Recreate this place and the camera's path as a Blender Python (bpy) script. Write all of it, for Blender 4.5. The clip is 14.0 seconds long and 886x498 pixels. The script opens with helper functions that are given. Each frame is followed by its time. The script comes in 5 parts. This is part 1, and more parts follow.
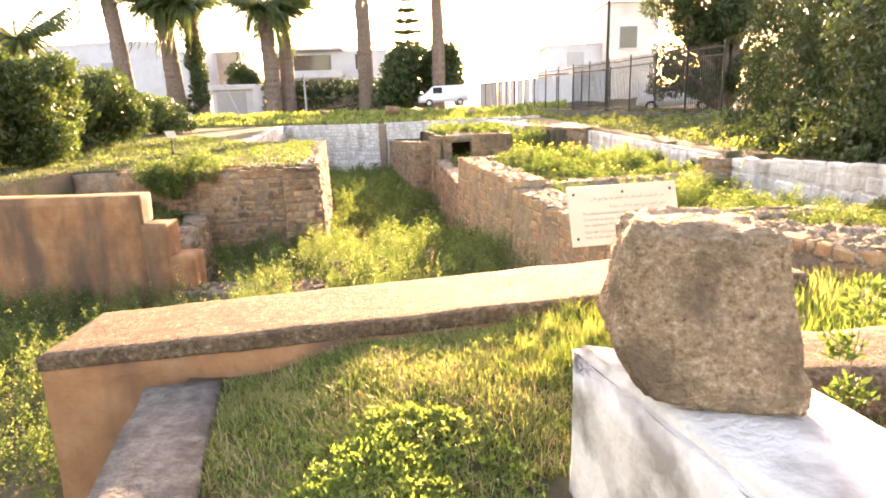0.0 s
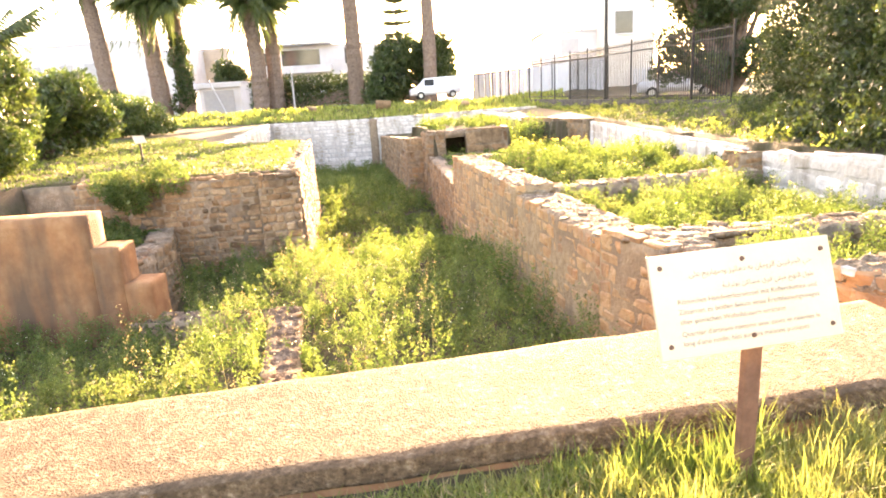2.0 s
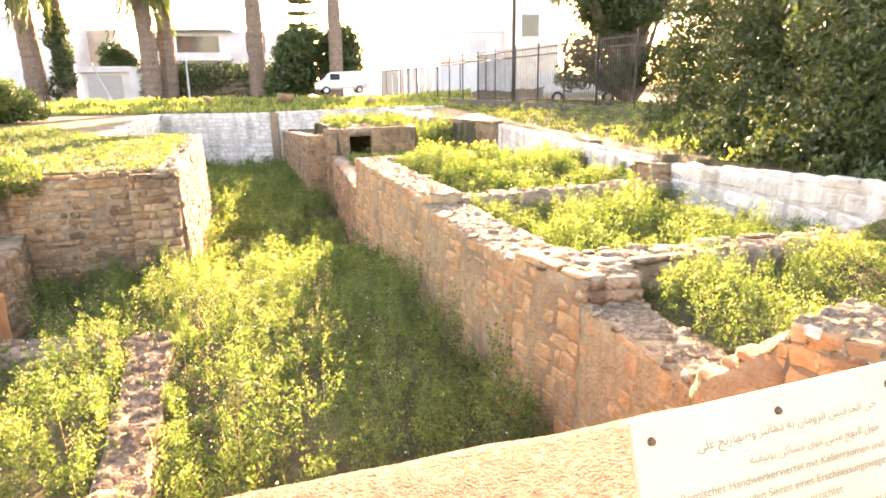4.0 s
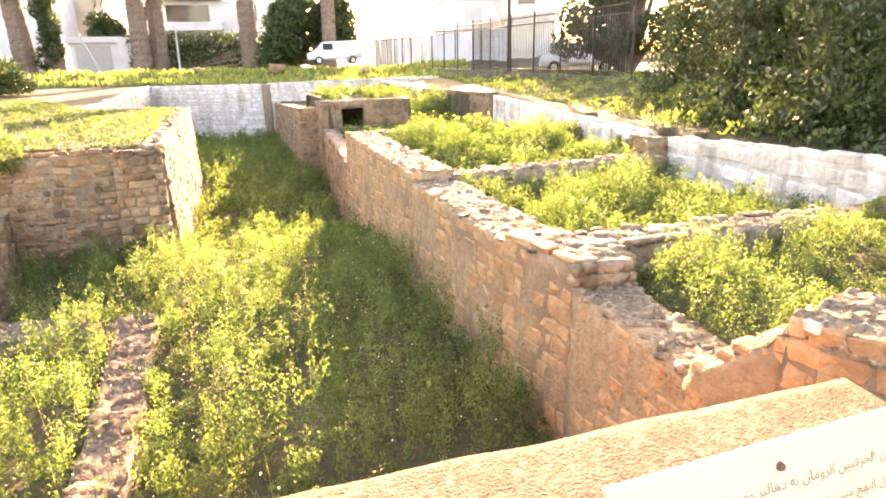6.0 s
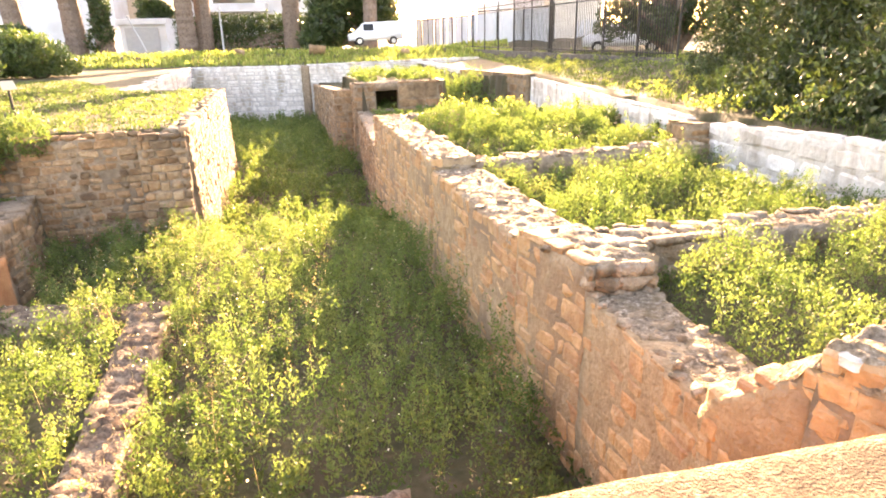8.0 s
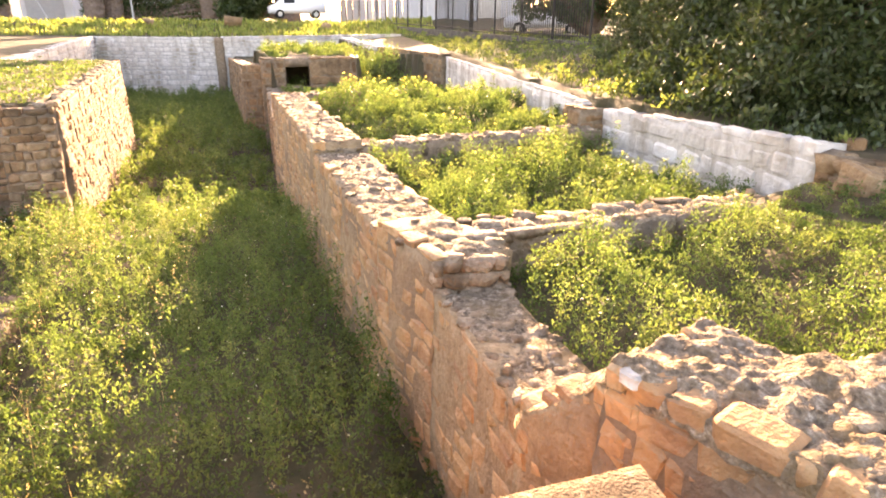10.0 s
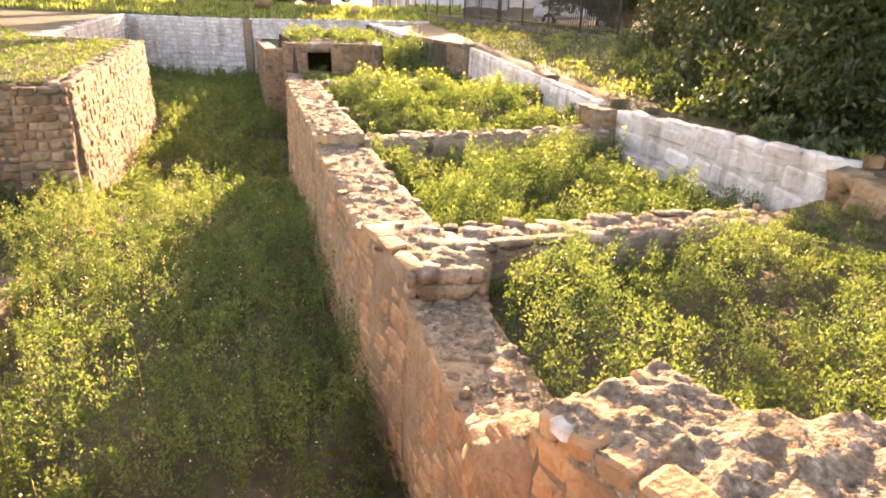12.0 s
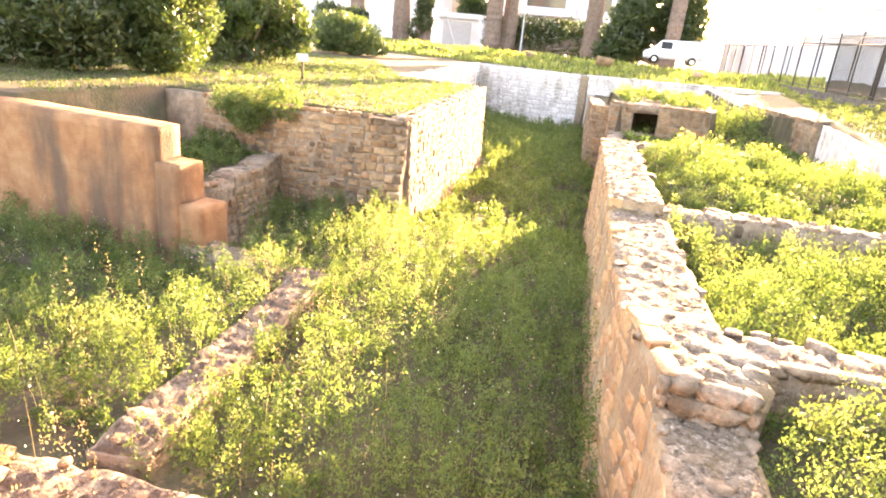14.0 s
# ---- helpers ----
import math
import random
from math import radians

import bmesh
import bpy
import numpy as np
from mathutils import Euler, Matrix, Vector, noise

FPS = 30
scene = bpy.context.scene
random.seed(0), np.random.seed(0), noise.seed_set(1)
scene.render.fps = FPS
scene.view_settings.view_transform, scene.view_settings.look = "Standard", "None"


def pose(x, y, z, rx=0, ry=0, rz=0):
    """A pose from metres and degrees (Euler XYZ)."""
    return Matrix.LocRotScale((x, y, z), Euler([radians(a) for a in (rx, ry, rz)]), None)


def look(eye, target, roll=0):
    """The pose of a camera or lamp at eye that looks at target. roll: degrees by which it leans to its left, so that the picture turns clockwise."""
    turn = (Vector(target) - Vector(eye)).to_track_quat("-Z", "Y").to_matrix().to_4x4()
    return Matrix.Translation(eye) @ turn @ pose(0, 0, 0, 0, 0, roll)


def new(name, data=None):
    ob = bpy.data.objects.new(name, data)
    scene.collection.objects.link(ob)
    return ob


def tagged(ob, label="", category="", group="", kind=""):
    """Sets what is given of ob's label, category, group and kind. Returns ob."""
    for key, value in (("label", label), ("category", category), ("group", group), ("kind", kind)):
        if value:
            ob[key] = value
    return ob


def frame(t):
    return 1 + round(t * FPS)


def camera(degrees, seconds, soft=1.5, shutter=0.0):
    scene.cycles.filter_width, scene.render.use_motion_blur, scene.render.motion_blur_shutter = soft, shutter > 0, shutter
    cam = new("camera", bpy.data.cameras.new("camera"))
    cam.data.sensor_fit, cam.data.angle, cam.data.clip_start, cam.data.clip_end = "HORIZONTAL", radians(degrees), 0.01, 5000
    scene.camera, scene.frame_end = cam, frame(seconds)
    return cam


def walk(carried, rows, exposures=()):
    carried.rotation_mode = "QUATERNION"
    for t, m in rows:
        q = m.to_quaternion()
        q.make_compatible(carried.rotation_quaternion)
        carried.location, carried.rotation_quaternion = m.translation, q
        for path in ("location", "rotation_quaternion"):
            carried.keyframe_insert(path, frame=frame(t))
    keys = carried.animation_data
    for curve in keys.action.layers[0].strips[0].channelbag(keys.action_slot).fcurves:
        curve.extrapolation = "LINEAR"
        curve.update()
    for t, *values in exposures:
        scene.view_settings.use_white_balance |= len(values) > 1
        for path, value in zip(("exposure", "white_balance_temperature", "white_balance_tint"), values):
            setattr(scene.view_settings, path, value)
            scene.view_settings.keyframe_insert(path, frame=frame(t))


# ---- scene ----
# ---------------------------------------------------------------- camera
cam = camera(70.9, 14.0, soft=1.9)
PATH = [
    (0, (0.0, 0.0, 1.361), (-0.035, 1.946, 0.898), -1.6),
    (0.5, (-0.038, 0.381, 1.38), (-0.137, 2.297, 0.815), -3.0),
    (1, (-0.028, 0.775, 1.391), (0.027, 2.7, 0.848), -2.2),
    (1.5, (-0.01, 1.126, 1.415), (0.046, 3.073, 0.964), -2.3),
    (2, (0.012, 1.465, 1.411), (-0.014, 3.404, 0.923), -3.2),
    (2.5, (0.004, 1.797, 1.434), (0.137, 3.732, 0.946), -1.3),
    (3, (0.073, 2.046, 1.462), (0.187, 4.0, 1.053), -0.6),
    (3.5, (0.163, 2.227, 1.448), (0.283, 4.164, 0.966), -1.9),
    (4, (0.162, 2.39, 1.448), (0.429, 4.306, 0.94), -0.8),
    (4.2, (0.186, 2.475, 1.443), (0.474, 4.39, 0.942), -0.5),
    (6.3, (0.314, 2.612, 1.492), (0.584, 4.5, 0.89), -1.1),
    (6.5, (0.357, 2.644, 1.483), (0.591, 4.541, 0.895), -0.2),
    (7, (0.435, 2.692, 1.469), (0.618, 4.583, 0.843), -2.0),
    (7.5, (0.491, 2.785, 1.481), (0.715, 4.662, 0.829), -1.1),
    (8, (0.607, 2.923, 1.484), (0.744, 4.81, 0.836), -1.3),
    (8.5, (0.741, 2.992, 1.485), (0.991, 4.838, 0.758), -1.1),
    (9, (0.971, 3.02, 1.476), (1.286, 4.863, 0.766), 0.1),
    (9.2, (1.039, 3.041, 1.473), (1.379, 4.88, 0.764), -0.3),
    (11.3, (1.526, 3.232, 1.56), (1.846, 5.071, 0.843), 2.5),
    (11.5, (1.553, 3.225, 1.574), (1.852, 5.07, 0.864), 2.0),
    (12, (1.605, 3.263, 1.585), (1.872, 5.099, 0.836), 2.5),
    (12.5, (1.662, 3.402, 1.603), (1.737, 5.27, 0.894), 4.3),
    (13, (1.683, 3.515, 1.599), (1.563, 5.401, 0.944), 4.7),
    (13.5, (1.713, 3.569, 1.611), (1.355, 5.414, 0.927), 4.8),
    (14, (1.788, 3.623, 1.598), (1.133, 5.396, 0.944), 5.6),
]
walk(cam, [(t, look(eye, target, roll)) for t, eye, target, roll in PATH], exposures=[(0.0, 3.26, 8500, 34), (1.5, 3.7, 8500, 33), (4.0, 3.66, 8500, 33), (7.5, 3.63, 8450, 33), (8.5, 3.66, 8350, 33), (9.0, 3.53, 8350, 34), (11.3, 2.94, 8550, 37), (12.5, 2.92, 8550, 37), (14.0, 4.02, 8400, 34)])

# ---------------------------------------------------------------- light
SUN_AZIMUTH, SUN_HEIGHT = 9.0, 11.0   # degrees to the right of +y, and above the horizon
world = bpy.data.worlds.new("sky")
scene.world = world
world.use_nodes = True
wn = world.node_tree.nodes
sky = wn.new("ShaderNodeTexSky")
sky.sky_type = "NISHITA"
sky.sun_disc = False
sky.sun_elevation = radians(SUN_HEIGHT)
sky.sun_rotation = radians(SUN_AZIMUTH)
sky.dust_density = 2.0
wn["Background"].inputs["Strength"].default_value = 0.15
world.node_tree.links.new(sky.outputs["Color"], wn["Background"].inputs["Color"])
sun = new("sun", bpy.data.lights.new("sun", "SUN"))
sun.data.energy, sun.data.angle, sun.data.color = 5.0, radians(0.6), (1.0, 0.8, 0.52)
_a, _e = radians(SUN_AZIMUTH), radians(SUN_HEIGHT)
SUN_DIR = Vector((math.sin(_a) * math.cos(_e), math.cos(_a) * math.cos(_e), math.sin(_e)))
sun.matrix_world = look(SUN_DIR * 60, (0, 0, 0))

# ---------------------------------------------------------------- materials
def material(name, colors, scale=6.0, detail=6.0, rough=0.9, bump=0.3, bump_scale=40.0, stain=None, stain_scale=0.8, per_object=0.0, per_island=0.0, metal=0.0, spec=0.3, streak=0.0, through_light=0.0, palette=None):
    """A procedural surface: a noise ramp over colours, larger stains, fine relief, variation from piece to piece."""
    m = bpy.data.materials.new(name)
    m.use_nodes = True
    n, l = m.node_tree.nodes, m.node_tree.links
    b = n["Principled BSDF"]
    geo = n.new("ShaderNodeNewGeometry")
    tex = n.new("ShaderNodeTexNoise")
    tex.inputs["Scale"].default_value, tex.inputs["Detail"].default_value = scale, detail
    tex.inputs["Roughness"].default_value = 0.65
    l.new(geo.outputs["Position"], tex.inputs["Vector"])
    ramp = n.new("ShaderNodeValToRGB")
    els = ramp.color_ramp.elements
    while len(els) < len(colors):
        els.new(0.5)
    for k, c in enumerate(colors):
        els[k].position = 0.3 + 0.4 * k / max(1, len(colors) - 1)
        els[k].color = (*c, 1)
    l.new(tex.outputs["Fac"], ramp.inputs["Fac"])
    col = ramp.outputs["Color"]
    if stain:
        t2 = n.new("ShaderNodeTexNoise")
        t2.inputs["Scale"].default_value, t2.inputs["Detail"].default_value = stain_scale, 5
        if streak:
            mp = n.new("ShaderNodeMapping")
            mp.inputs["Scale"].default_value = (1, 1, streak)
            l.new(geo.outputs["Position"], mp.inputs["Vector"])
            l.new(mp.outputs["Vector"], t2.inputs["Vector"])
        else:
            l.new(geo.outputs["Position"], t2.inputs["Vector"])
        r2 = n.new("ShaderNodeMapRange")
        r2.inputs["From Min"].default_value, r2.inputs["From Max"].default_value = 0.48, 0.66
        r2.inputs["To Max"].default_value = 0.85
        l.new(t2.outputs["Fac"], r2.inputs["Value"])
        mix = n.new("ShaderNodeMix")
        mix.data_type = "RGBA"
        l.new(r2.outputs["Result"], mix.inputs["Factor"])
        l.new(col, mix.inputs["A"])
        mix.inputs["B"].default_value = (*stain, 1)
        col = mix.outputs["Result"]
    for amount, source, out in ((per_object, "ShaderNodeObjectInfo", "Random"), (per_island, "ShaderNodeNewGeometry", "Random Per Island")):
        if amount:
            info = n.new(source)
            mr = n.new("ShaderNodeMapRange")
            mr.inputs["To Min"].default_value, mr.inputs["To Max"].default_value = 1 - amount, 1 + amount
            l.new(info.outputs[out], mr.inputs["Value"])
            hs = n.new("ShaderNodeHueSaturation")
            l.new(mr.outputs["Result"], hs.inputs["Value"])
            m2 = n.new("ShaderNodeMapRange")
            m2.inputs["To Min"].default_value, m2.inputs["To Max"].default_value = 0.5 - 0.05 * amount, 0.5 + 0.05 * amount
            w = n.new("ShaderNodeMath")
            w.operation = "FRACT"
            k = n.new("ShaderNodeMath")
            k.operation = "MULTIPLY"
            k.inputs[1].default_value = 7.31
            l.new(info.outputs[out], k.inputs[0])
            l.new(k.outputs[0], w.inputs[0])
            l.new(w.outputs[0], m2.inputs["Value"])
            l.new(m2.outputs["Result"], hs.inputs["Hue"])
            l.new(col, hs.inputs["Color"])
            col = hs.outputs["Color"]
    if palette:
        info, isl, add, fr, pr, mx = (n.new(k) for k in ("ShaderNodeObjectInfo", "ShaderNodeNewGeometry", "ShaderNodeMath", "ShaderNodeMath", "ShaderNodeValToRGB", "ShaderNodeMix"))
        l.new(info.outputs["Random"], add.inputs[0])
        l.new(isl.outputs["Random Per Island"], add.inputs[1])
        fr.operation = "FRACT"
        l.new(add.outputs[0], fr.inputs[0])
        pe = pr.color_ramp.elements
        while len(pe) < len(palette):
            pe.new(0.5)
        for k, c in enumerate(palette):
            pe[k].position, pe[k].color = (k + 0.5) / len(palette), (*c, 1)
        l.new(fr.outputs[0], pr.inputs["Fac"])
        mx.data_type, mx.blend_type = "RGBA", "MULTIPLY"
        mx.inputs["Factor"].default_value = 1.0
        l.new(col, mx.inputs["A"])
        l.new(pr.outputs["Color"], mx.inputs["B"])
        col = mx.outputs["Result"]
    l.new(col, b.inputs["Base Color"])
    b.inputs["Roughness"].default_value, b.inputs["Metallic"].default_value = rough, metal
    b.inputs["Specular IOR Level"].default_value = spec
    if bump:
        t3 = n.new("ShaderNodeTexNoise")
        t3.inputs["Scale"].default_value, t3.inputs["Detail"].default_value = bump_scale, 8
        l.new(geo.outputs["Position"], t3.inputs["Vector"])
        bp = n.new("ShaderNodeBump")
        bp.inputs["Strength"].default_value, bp.inputs["Distance"].default_value = bump, 0.03
        l.new(t3.outputs["Fac"], bp.inputs["Height"])
        l.new(bp.outputs["Normal"], b.inputs["Normal"])
    if through_light:
        tr = n.new("ShaderNodeBsdfTranslucent")
        yl = n.new("ShaderNodeMix")
        yl.data_type, yl.blend_type = "RGBA", "MULTIPLY"
        yl.inputs["Factor"].default_value = 1.0
        l.new(col, yl.inputs["A"])
        yl.inputs["B"].default_value = (1.68, 1.75, 1.12, 1)
        l.new(yl.outputs["Result"], tr.inputs["Color"])
        ms = n.new("ShaderNodeMixShader")
        ms.inputs["Fac"].default_value = through_light
        l.new(b.outputs["BSDF"], ms.inputs[1])
        l.new(tr.outputs["BSDF"], ms.inputs[2])
        l.new(ms.outputs["Shader"], n["Material Output"].inputs["Surface"])
    return m


M_SOIL = material("soil_and_turf", [(0.038, 0.04, 0.016), (0.075, 0.066, 0.03), (0.125, 0.096, 0.056)], 3.0, detail=9, stain=(0.08, 0.057, 0.034), stain_scale=0.7, bump=0.8, bump_scale=16)
M_OCHRE = material("ochre_render", [(0.22, 0.1, 0.045), (0.29, 0.145, 0.068), (0.36, 0.205, 0.105)], 3.0, detail=9, stain=(0.085, 0.06, 0.042), stain_scale=1.6, streak=0.25, bump=0.5, bump_scale=30)
M_PEBBLE = material("pebbly_concrete", [(0.035, 0.023, 0.013), (0.115, 0.076, 0.044), (0.19, 0.13, 0.078), (0.36, 0.285, 0.2)], 30.0, detail=12, stain=(0.085, 0.057, 0.033), stain_scale=9, bump=1.0, bump_scale=85)
M_MORTAR = material("lime_mortar", [(0.17, 0.125, 0.085), (0.26, 0.19, 0.125), (0.34, 0.265, 0.19)], 10.0, detail=9, stain=(0.13, 0.1, 0.07), stain_scale=1.6, bump=0.9, bump_scale=30)
M_STONE = material("sandstone_rubble", [(0.23, 0.155, 0.095), (0.32, 0.225, 0.14), (0.42, 0.32, 0.215)], 11.0, detail=9, stain=(0.16, 0.115, 0.075), stain_scale=3.0, bump=0.9, bump_scale=35, palette=[(0.62, 0.58, 0.54), (1.0, 0.96, 0.9), (0.8, 0.68, 0.56), (1.2, 1.14, 1.05), (0.7, 0.58, 0.47), (1.0, 0.84, 0.7)])
M_TOPSTONE = material("grey_limestone_rubble", [(0.18, 0.145, 0.108), (0.3, 0.245, 0.185), (0.45, 0.385, 0.3)], 16.0, detail=10, stain=(0.12, 0.095, 0.065), stain_scale=6.0, bump=1.0, bump_scale=45, palette=[(0.68, 0.62, 0.55), (1.05, 1.0, 0.94), (0.85, 0.74, 0.62), (1.2, 1.15, 1.06), (0.95, 0.82, 0.68)])
M_WHITE = material("whitewashed_stone", [(0.5, 0.465, 0.42), (0.69, 0.655, 0.605), (0.78, 0.755, 0.71)], 6.0, detail=9, stain=(0.33, 0.28, 0.22), stain_scale=2.2, streak=0.3, bump=0.9, bump_scale=16, palette=[(0.8, 0.78, 0.75), (1.0, 1.0, 1.0), (0.92, 0.9, 0.88)])
M_PLASTER = material("white_plaster", [(0.57, 0.525, 0.46), (0.74, 0.7, 0.63)], 7.0, detail=9, stain=(0.22, 0.19, 0.155), stain_scale=4.0, bump=0.6, bump_scale=30)
M_GREY = material("grey_concrete", [(0.07, 0.06, 0.05), (0.13, 0.114, 0.096), (0.2, 0.178, 0.152)], 14.0, detail=10, stain=(0.06, 0.051, 0.042), stain_scale=4, bump=0.9, bump_scale=40)
M_BOULDER = material("weathered_sandstone", [(0.1, 0.068, 0.042), (0.29, 0.2, 0.12), (0.41, 0.295, 0.185), (0.62, 0.51, 0.38)], 48.0, detail=14, stain=(0.15, 0.105, 0.066), stain_scale=7, bump=1.0, bump_scale=95)
M_LEAF = material("leaf_green", [(0.045, 0.079, 0.023), (0.094, 0.134, 0.042), (0.175, 0.192, 0.078)], 2.0, rough=0.55, bump=0, per_island=0.3, through_light=0.45)
M_DARKLEAF = material("tree_leaf", [(0.022, 0.042, 0.012), (0.042, 0.068, 0.02), (0.08, 0.1, 0.032)], 1.5, rough=0.45, bump=0, per_island=0.3, through_light=0.25, spec=0.5)
# Glossy leaf, lighter than M_DARKLEAF: sunlit highlights are put into its colour.
M_BUSHLEAF = material("sunlit_glossy_bush_leaf", [(0.035, 0.062, 0.018), (0.065, 0.1, 0.03), (0.11, 0.14, 0.048)], 1.5, rough=0.38, bump=0, per_island=0.3, through_light=0.35, spec=0.5)
M_BARK = material("palm_bark", [(0.1, 0.07, 0.05), (0.18, 0.13, 0.1), (0.24, 0.18, 0.14)], 6.0, bump=0.9, bump_scale=12)
M_SIGN = material("cream_enamel_panel", [(0.5, 0.43, 0.3), (0.56, 0.49, 0.36)], 3.0, rough=0.45, bump=0.05)
M_INK = material("faded_grey_ink", [(0.2, 0.175, 0.13), (0.28, 0.245, 0.185)], 20.0, rough=0.6, bump=0)
M_RUST = material("brown_painted_steel", [(0.09, 0.05, 0.035), (0.16, 0.09, 0.06)], 20.0, rough=0.7, bump=0.2)
M_IRON = material("dark_iron", [(0.03, 0.03, 0.03), (0.06, 0.055, 0.05)], 20.0, rough=0.5, bump=0.1, metal=0.6)
M_HOUSE = material("white_house_paint", [(0.5, 0.51, 0.53), (0.58, 0.59, 0.6)], 1.0, stain=(0.46, 0.46, 0.46), stain_scale=0.4, bump=0.1)
M_GREYPAINT = material("pale_grey_shutter", [(0.33, 0.34, 0.35), (0.4, 0.4, 0.4)], 2.0, rough=0.6, bump=0.1)


M_WARMSTONE = material("warm_orange_sandstone", [(0.34, 0.215, 0.11), (0.44, 0.295, 0.16), (0.53, 0.38, 0.23)], 9.0, detail=10, stain=(0.3, 0.19, 0.115), stain_scale=2.4, bump=0.9, bump_scale=28, palette=[(0.9, 0.82, 0.76), (1.04, 0.98, 0.94), (1.0, 0.87, 0.77), (0.84, 0.8, 0.75), (1.1, 1.05, 1.0), (0.95, 0.76, 0.64), (1.0, 0.93, 0.84)])
M_WARMMORTAR = material("warm_lime_mortar", [(0.23, 0.155, 0.085), (0.32, 0.225, 0.13), (0.4, 0.295, 0.185)], 10.0, detail=9, stain=(0.2, 0.14, 0.09), stain_scale=1.6, bump=0.9, bump_scale=30)
M_CRUST = material("weathered_rubble_and_mortar", [(0.055, 0.04, 0.026), (0.16, 0.118, 0.077), (0.28, 0.215, 0.148), (0.55, 0.46, 0.35)], 30.0, detail=12, stain=(0.17, 0.115, 0.055), stain_scale=5.0, bump=1.0, bump_scale=55)
M_DIRT = material("earth_covered_rubble", [(0.05, 0.036, 0.024), (0.125, 0.088, 0.06), (0.21, 0.155, 0.108), (0.36, 0.28, 0.2)], 22.0, detail=12, stain=(0.09, 0.062, 0.04), stain_scale=4.0, bump=1.0, bump_scale=50)
# Brighter than M_LEAF: the glow of sun on the leaves is in the colour.
M_CLOVER = material("sunlit_clover", [(0.085, 0.14, 0.036), (0.15, 0.2, 0.056), (0.24, 0.255, 0.1)], 2.0, rough=0.5, bump=0, per_island=0.3, through_light=0.5)
M_CREAM = material("cream_house_paint", [(0.62, 0.57, 0.5), (0.7, 0.65, 0.58)], 0.8, stain=(0.55, 0.5, 0.44), stain_scale=0.5, bump=0.1)
M_YELLOW = material("yellow_petal", [(0.62, 0.5, 0.1), (0.75, 0.66, 0.25)], 4.0, bump=0, through_light=0.4)
M_GREYWASH = material("worn_whitewash_joints", [(0.4, 0.38, 0.34), (0.54, 0.52, 0.48)], 6.0, bump=0.6, bump_scale=20)
# Grass for the lawns, with the missing tree shade put into its darker colour.
M_LAWN = material("mown_shaded_lawn_blade", [(0.038, 0.066, 0.018), (0.074, 0.102, 0.03), (0.125, 0.135, 0.052)], 1.6, rough=0.65, bump=0, per_island=0.25, through_light=0.3)
M_GRASS = material("grass_blade", [(0.09, 0.14, 0.036), (0.165, 0.2, 0.06), (0.29, 0.265, 0.125)], 2.2, rough=0.6, bump=0, per_island=0.35, through_light=0.5)
M_STRAW = material("dry_stalk", [(0.3, 0.22, 0.12), (0.42, 0.33, 0.2)], 4.0, bump=0, per_island=0.25, through_light=0.3)
M_PETAL = material("white_petal", [(0.7, 0.68, 0.55), (0.8, 0.79, 0.74)], 4.0, bump=0, through_light=0.4)
M_FROND = material("palm_frond", [(0.05, 0.075, 0.025), (0.09, 0.12, 0.04)], 1.0, bump=0, rough=0.5, per_island=0.3, through_light=0.3)
M_TAN = material("tan_render", [(0.42, 0.34, 0.26), (0.5, 0.42, 0.33)], 0.8, stain=(0.36, 0.3, 0.24), stain_scale=0.5, bump=0.1)
M_CARPAINT = material("white_car_paint", [(0.74, 0.74, 0.74), (0.78, 0.78, 0.78)], 1.0, rough=0.25, bump=0, spec=0.5)
M_GLASS = material("dark_window_glass", [(0.03, 0.035, 0.04), (0.05, 0.055, 0.06)], 1.0, rough=0.08, bump=0, spec=0.6)
M_RUBBER = material("tyre_rubber", [(0.02, 0.02, 0.02), (0.03, 0.03, 0.03)], 8.0, rough=0.8, bump=0.1)
M_STEEL = material("bare_steel", [(0.5, 0.5, 0.5), (0.6, 0.6, 0.6)], 6.0, rough=0.35, bump=0, metal=0.9)


# ---------------------------------------------------------------- tools
def mesh_of(name, verts, faces, mat, parent=None, smooth=False):
    me = bpy.data.meshes.new(name)
    me.from_pydata(verts, [], faces)
    me.materials.append(mat)
    if smooth:
        me.shade_smooth()
    ob = new(name, me)
    if parent:
        ob.parent = parent
    return ob


def part(name, bm, mat, parent, label=""):
    me = bpy.data.meshes.new(name)
    bm.normal_update()
    bm.to_mesh(me)
    bm.free()
    me.materials.append(mat)
    ob = new(name, me)
    if parent:
        ob.parent = parent
    if label:
        tagged(ob, label)
    return ob


def smooth01(a, b, v):
    u = np.clip((v - a) / (b - a), 0, 1)
    return u * u * (3 - 2 * u)


def inside(poly, X, Y):
    """Whether points lie in a polygon."""
    hit = np.zeros(np.shape(X), bool)
    for (x1, y1), (x2, y2) in zip(poly, poly[1:] + poly[:1]):
        cross = ((y1 > Y) != (y2 > Y)) & (X < (x2 - x1) * (Y - y1) / ((y2 - y1) or 1e-9) + x1)
        hit ^= cross
    return hit


def waves(X, Y, size, seed=0.0):
    """Soft bumps of about that size, from sums of sines."""
    s = 6.283 / size
    return (np.sin(X * s + 1.3 + seed) * np.cos(Y * s * 0.9 + seed * 2.1) + 0.5 * np.sin((X * 0.8 + Y * 1.1) * s * 2.1 + seed * 3.7) + 0.3 * np.cos((X * 1.3 - Y) * s * 3.7 + seed)) / 1.8


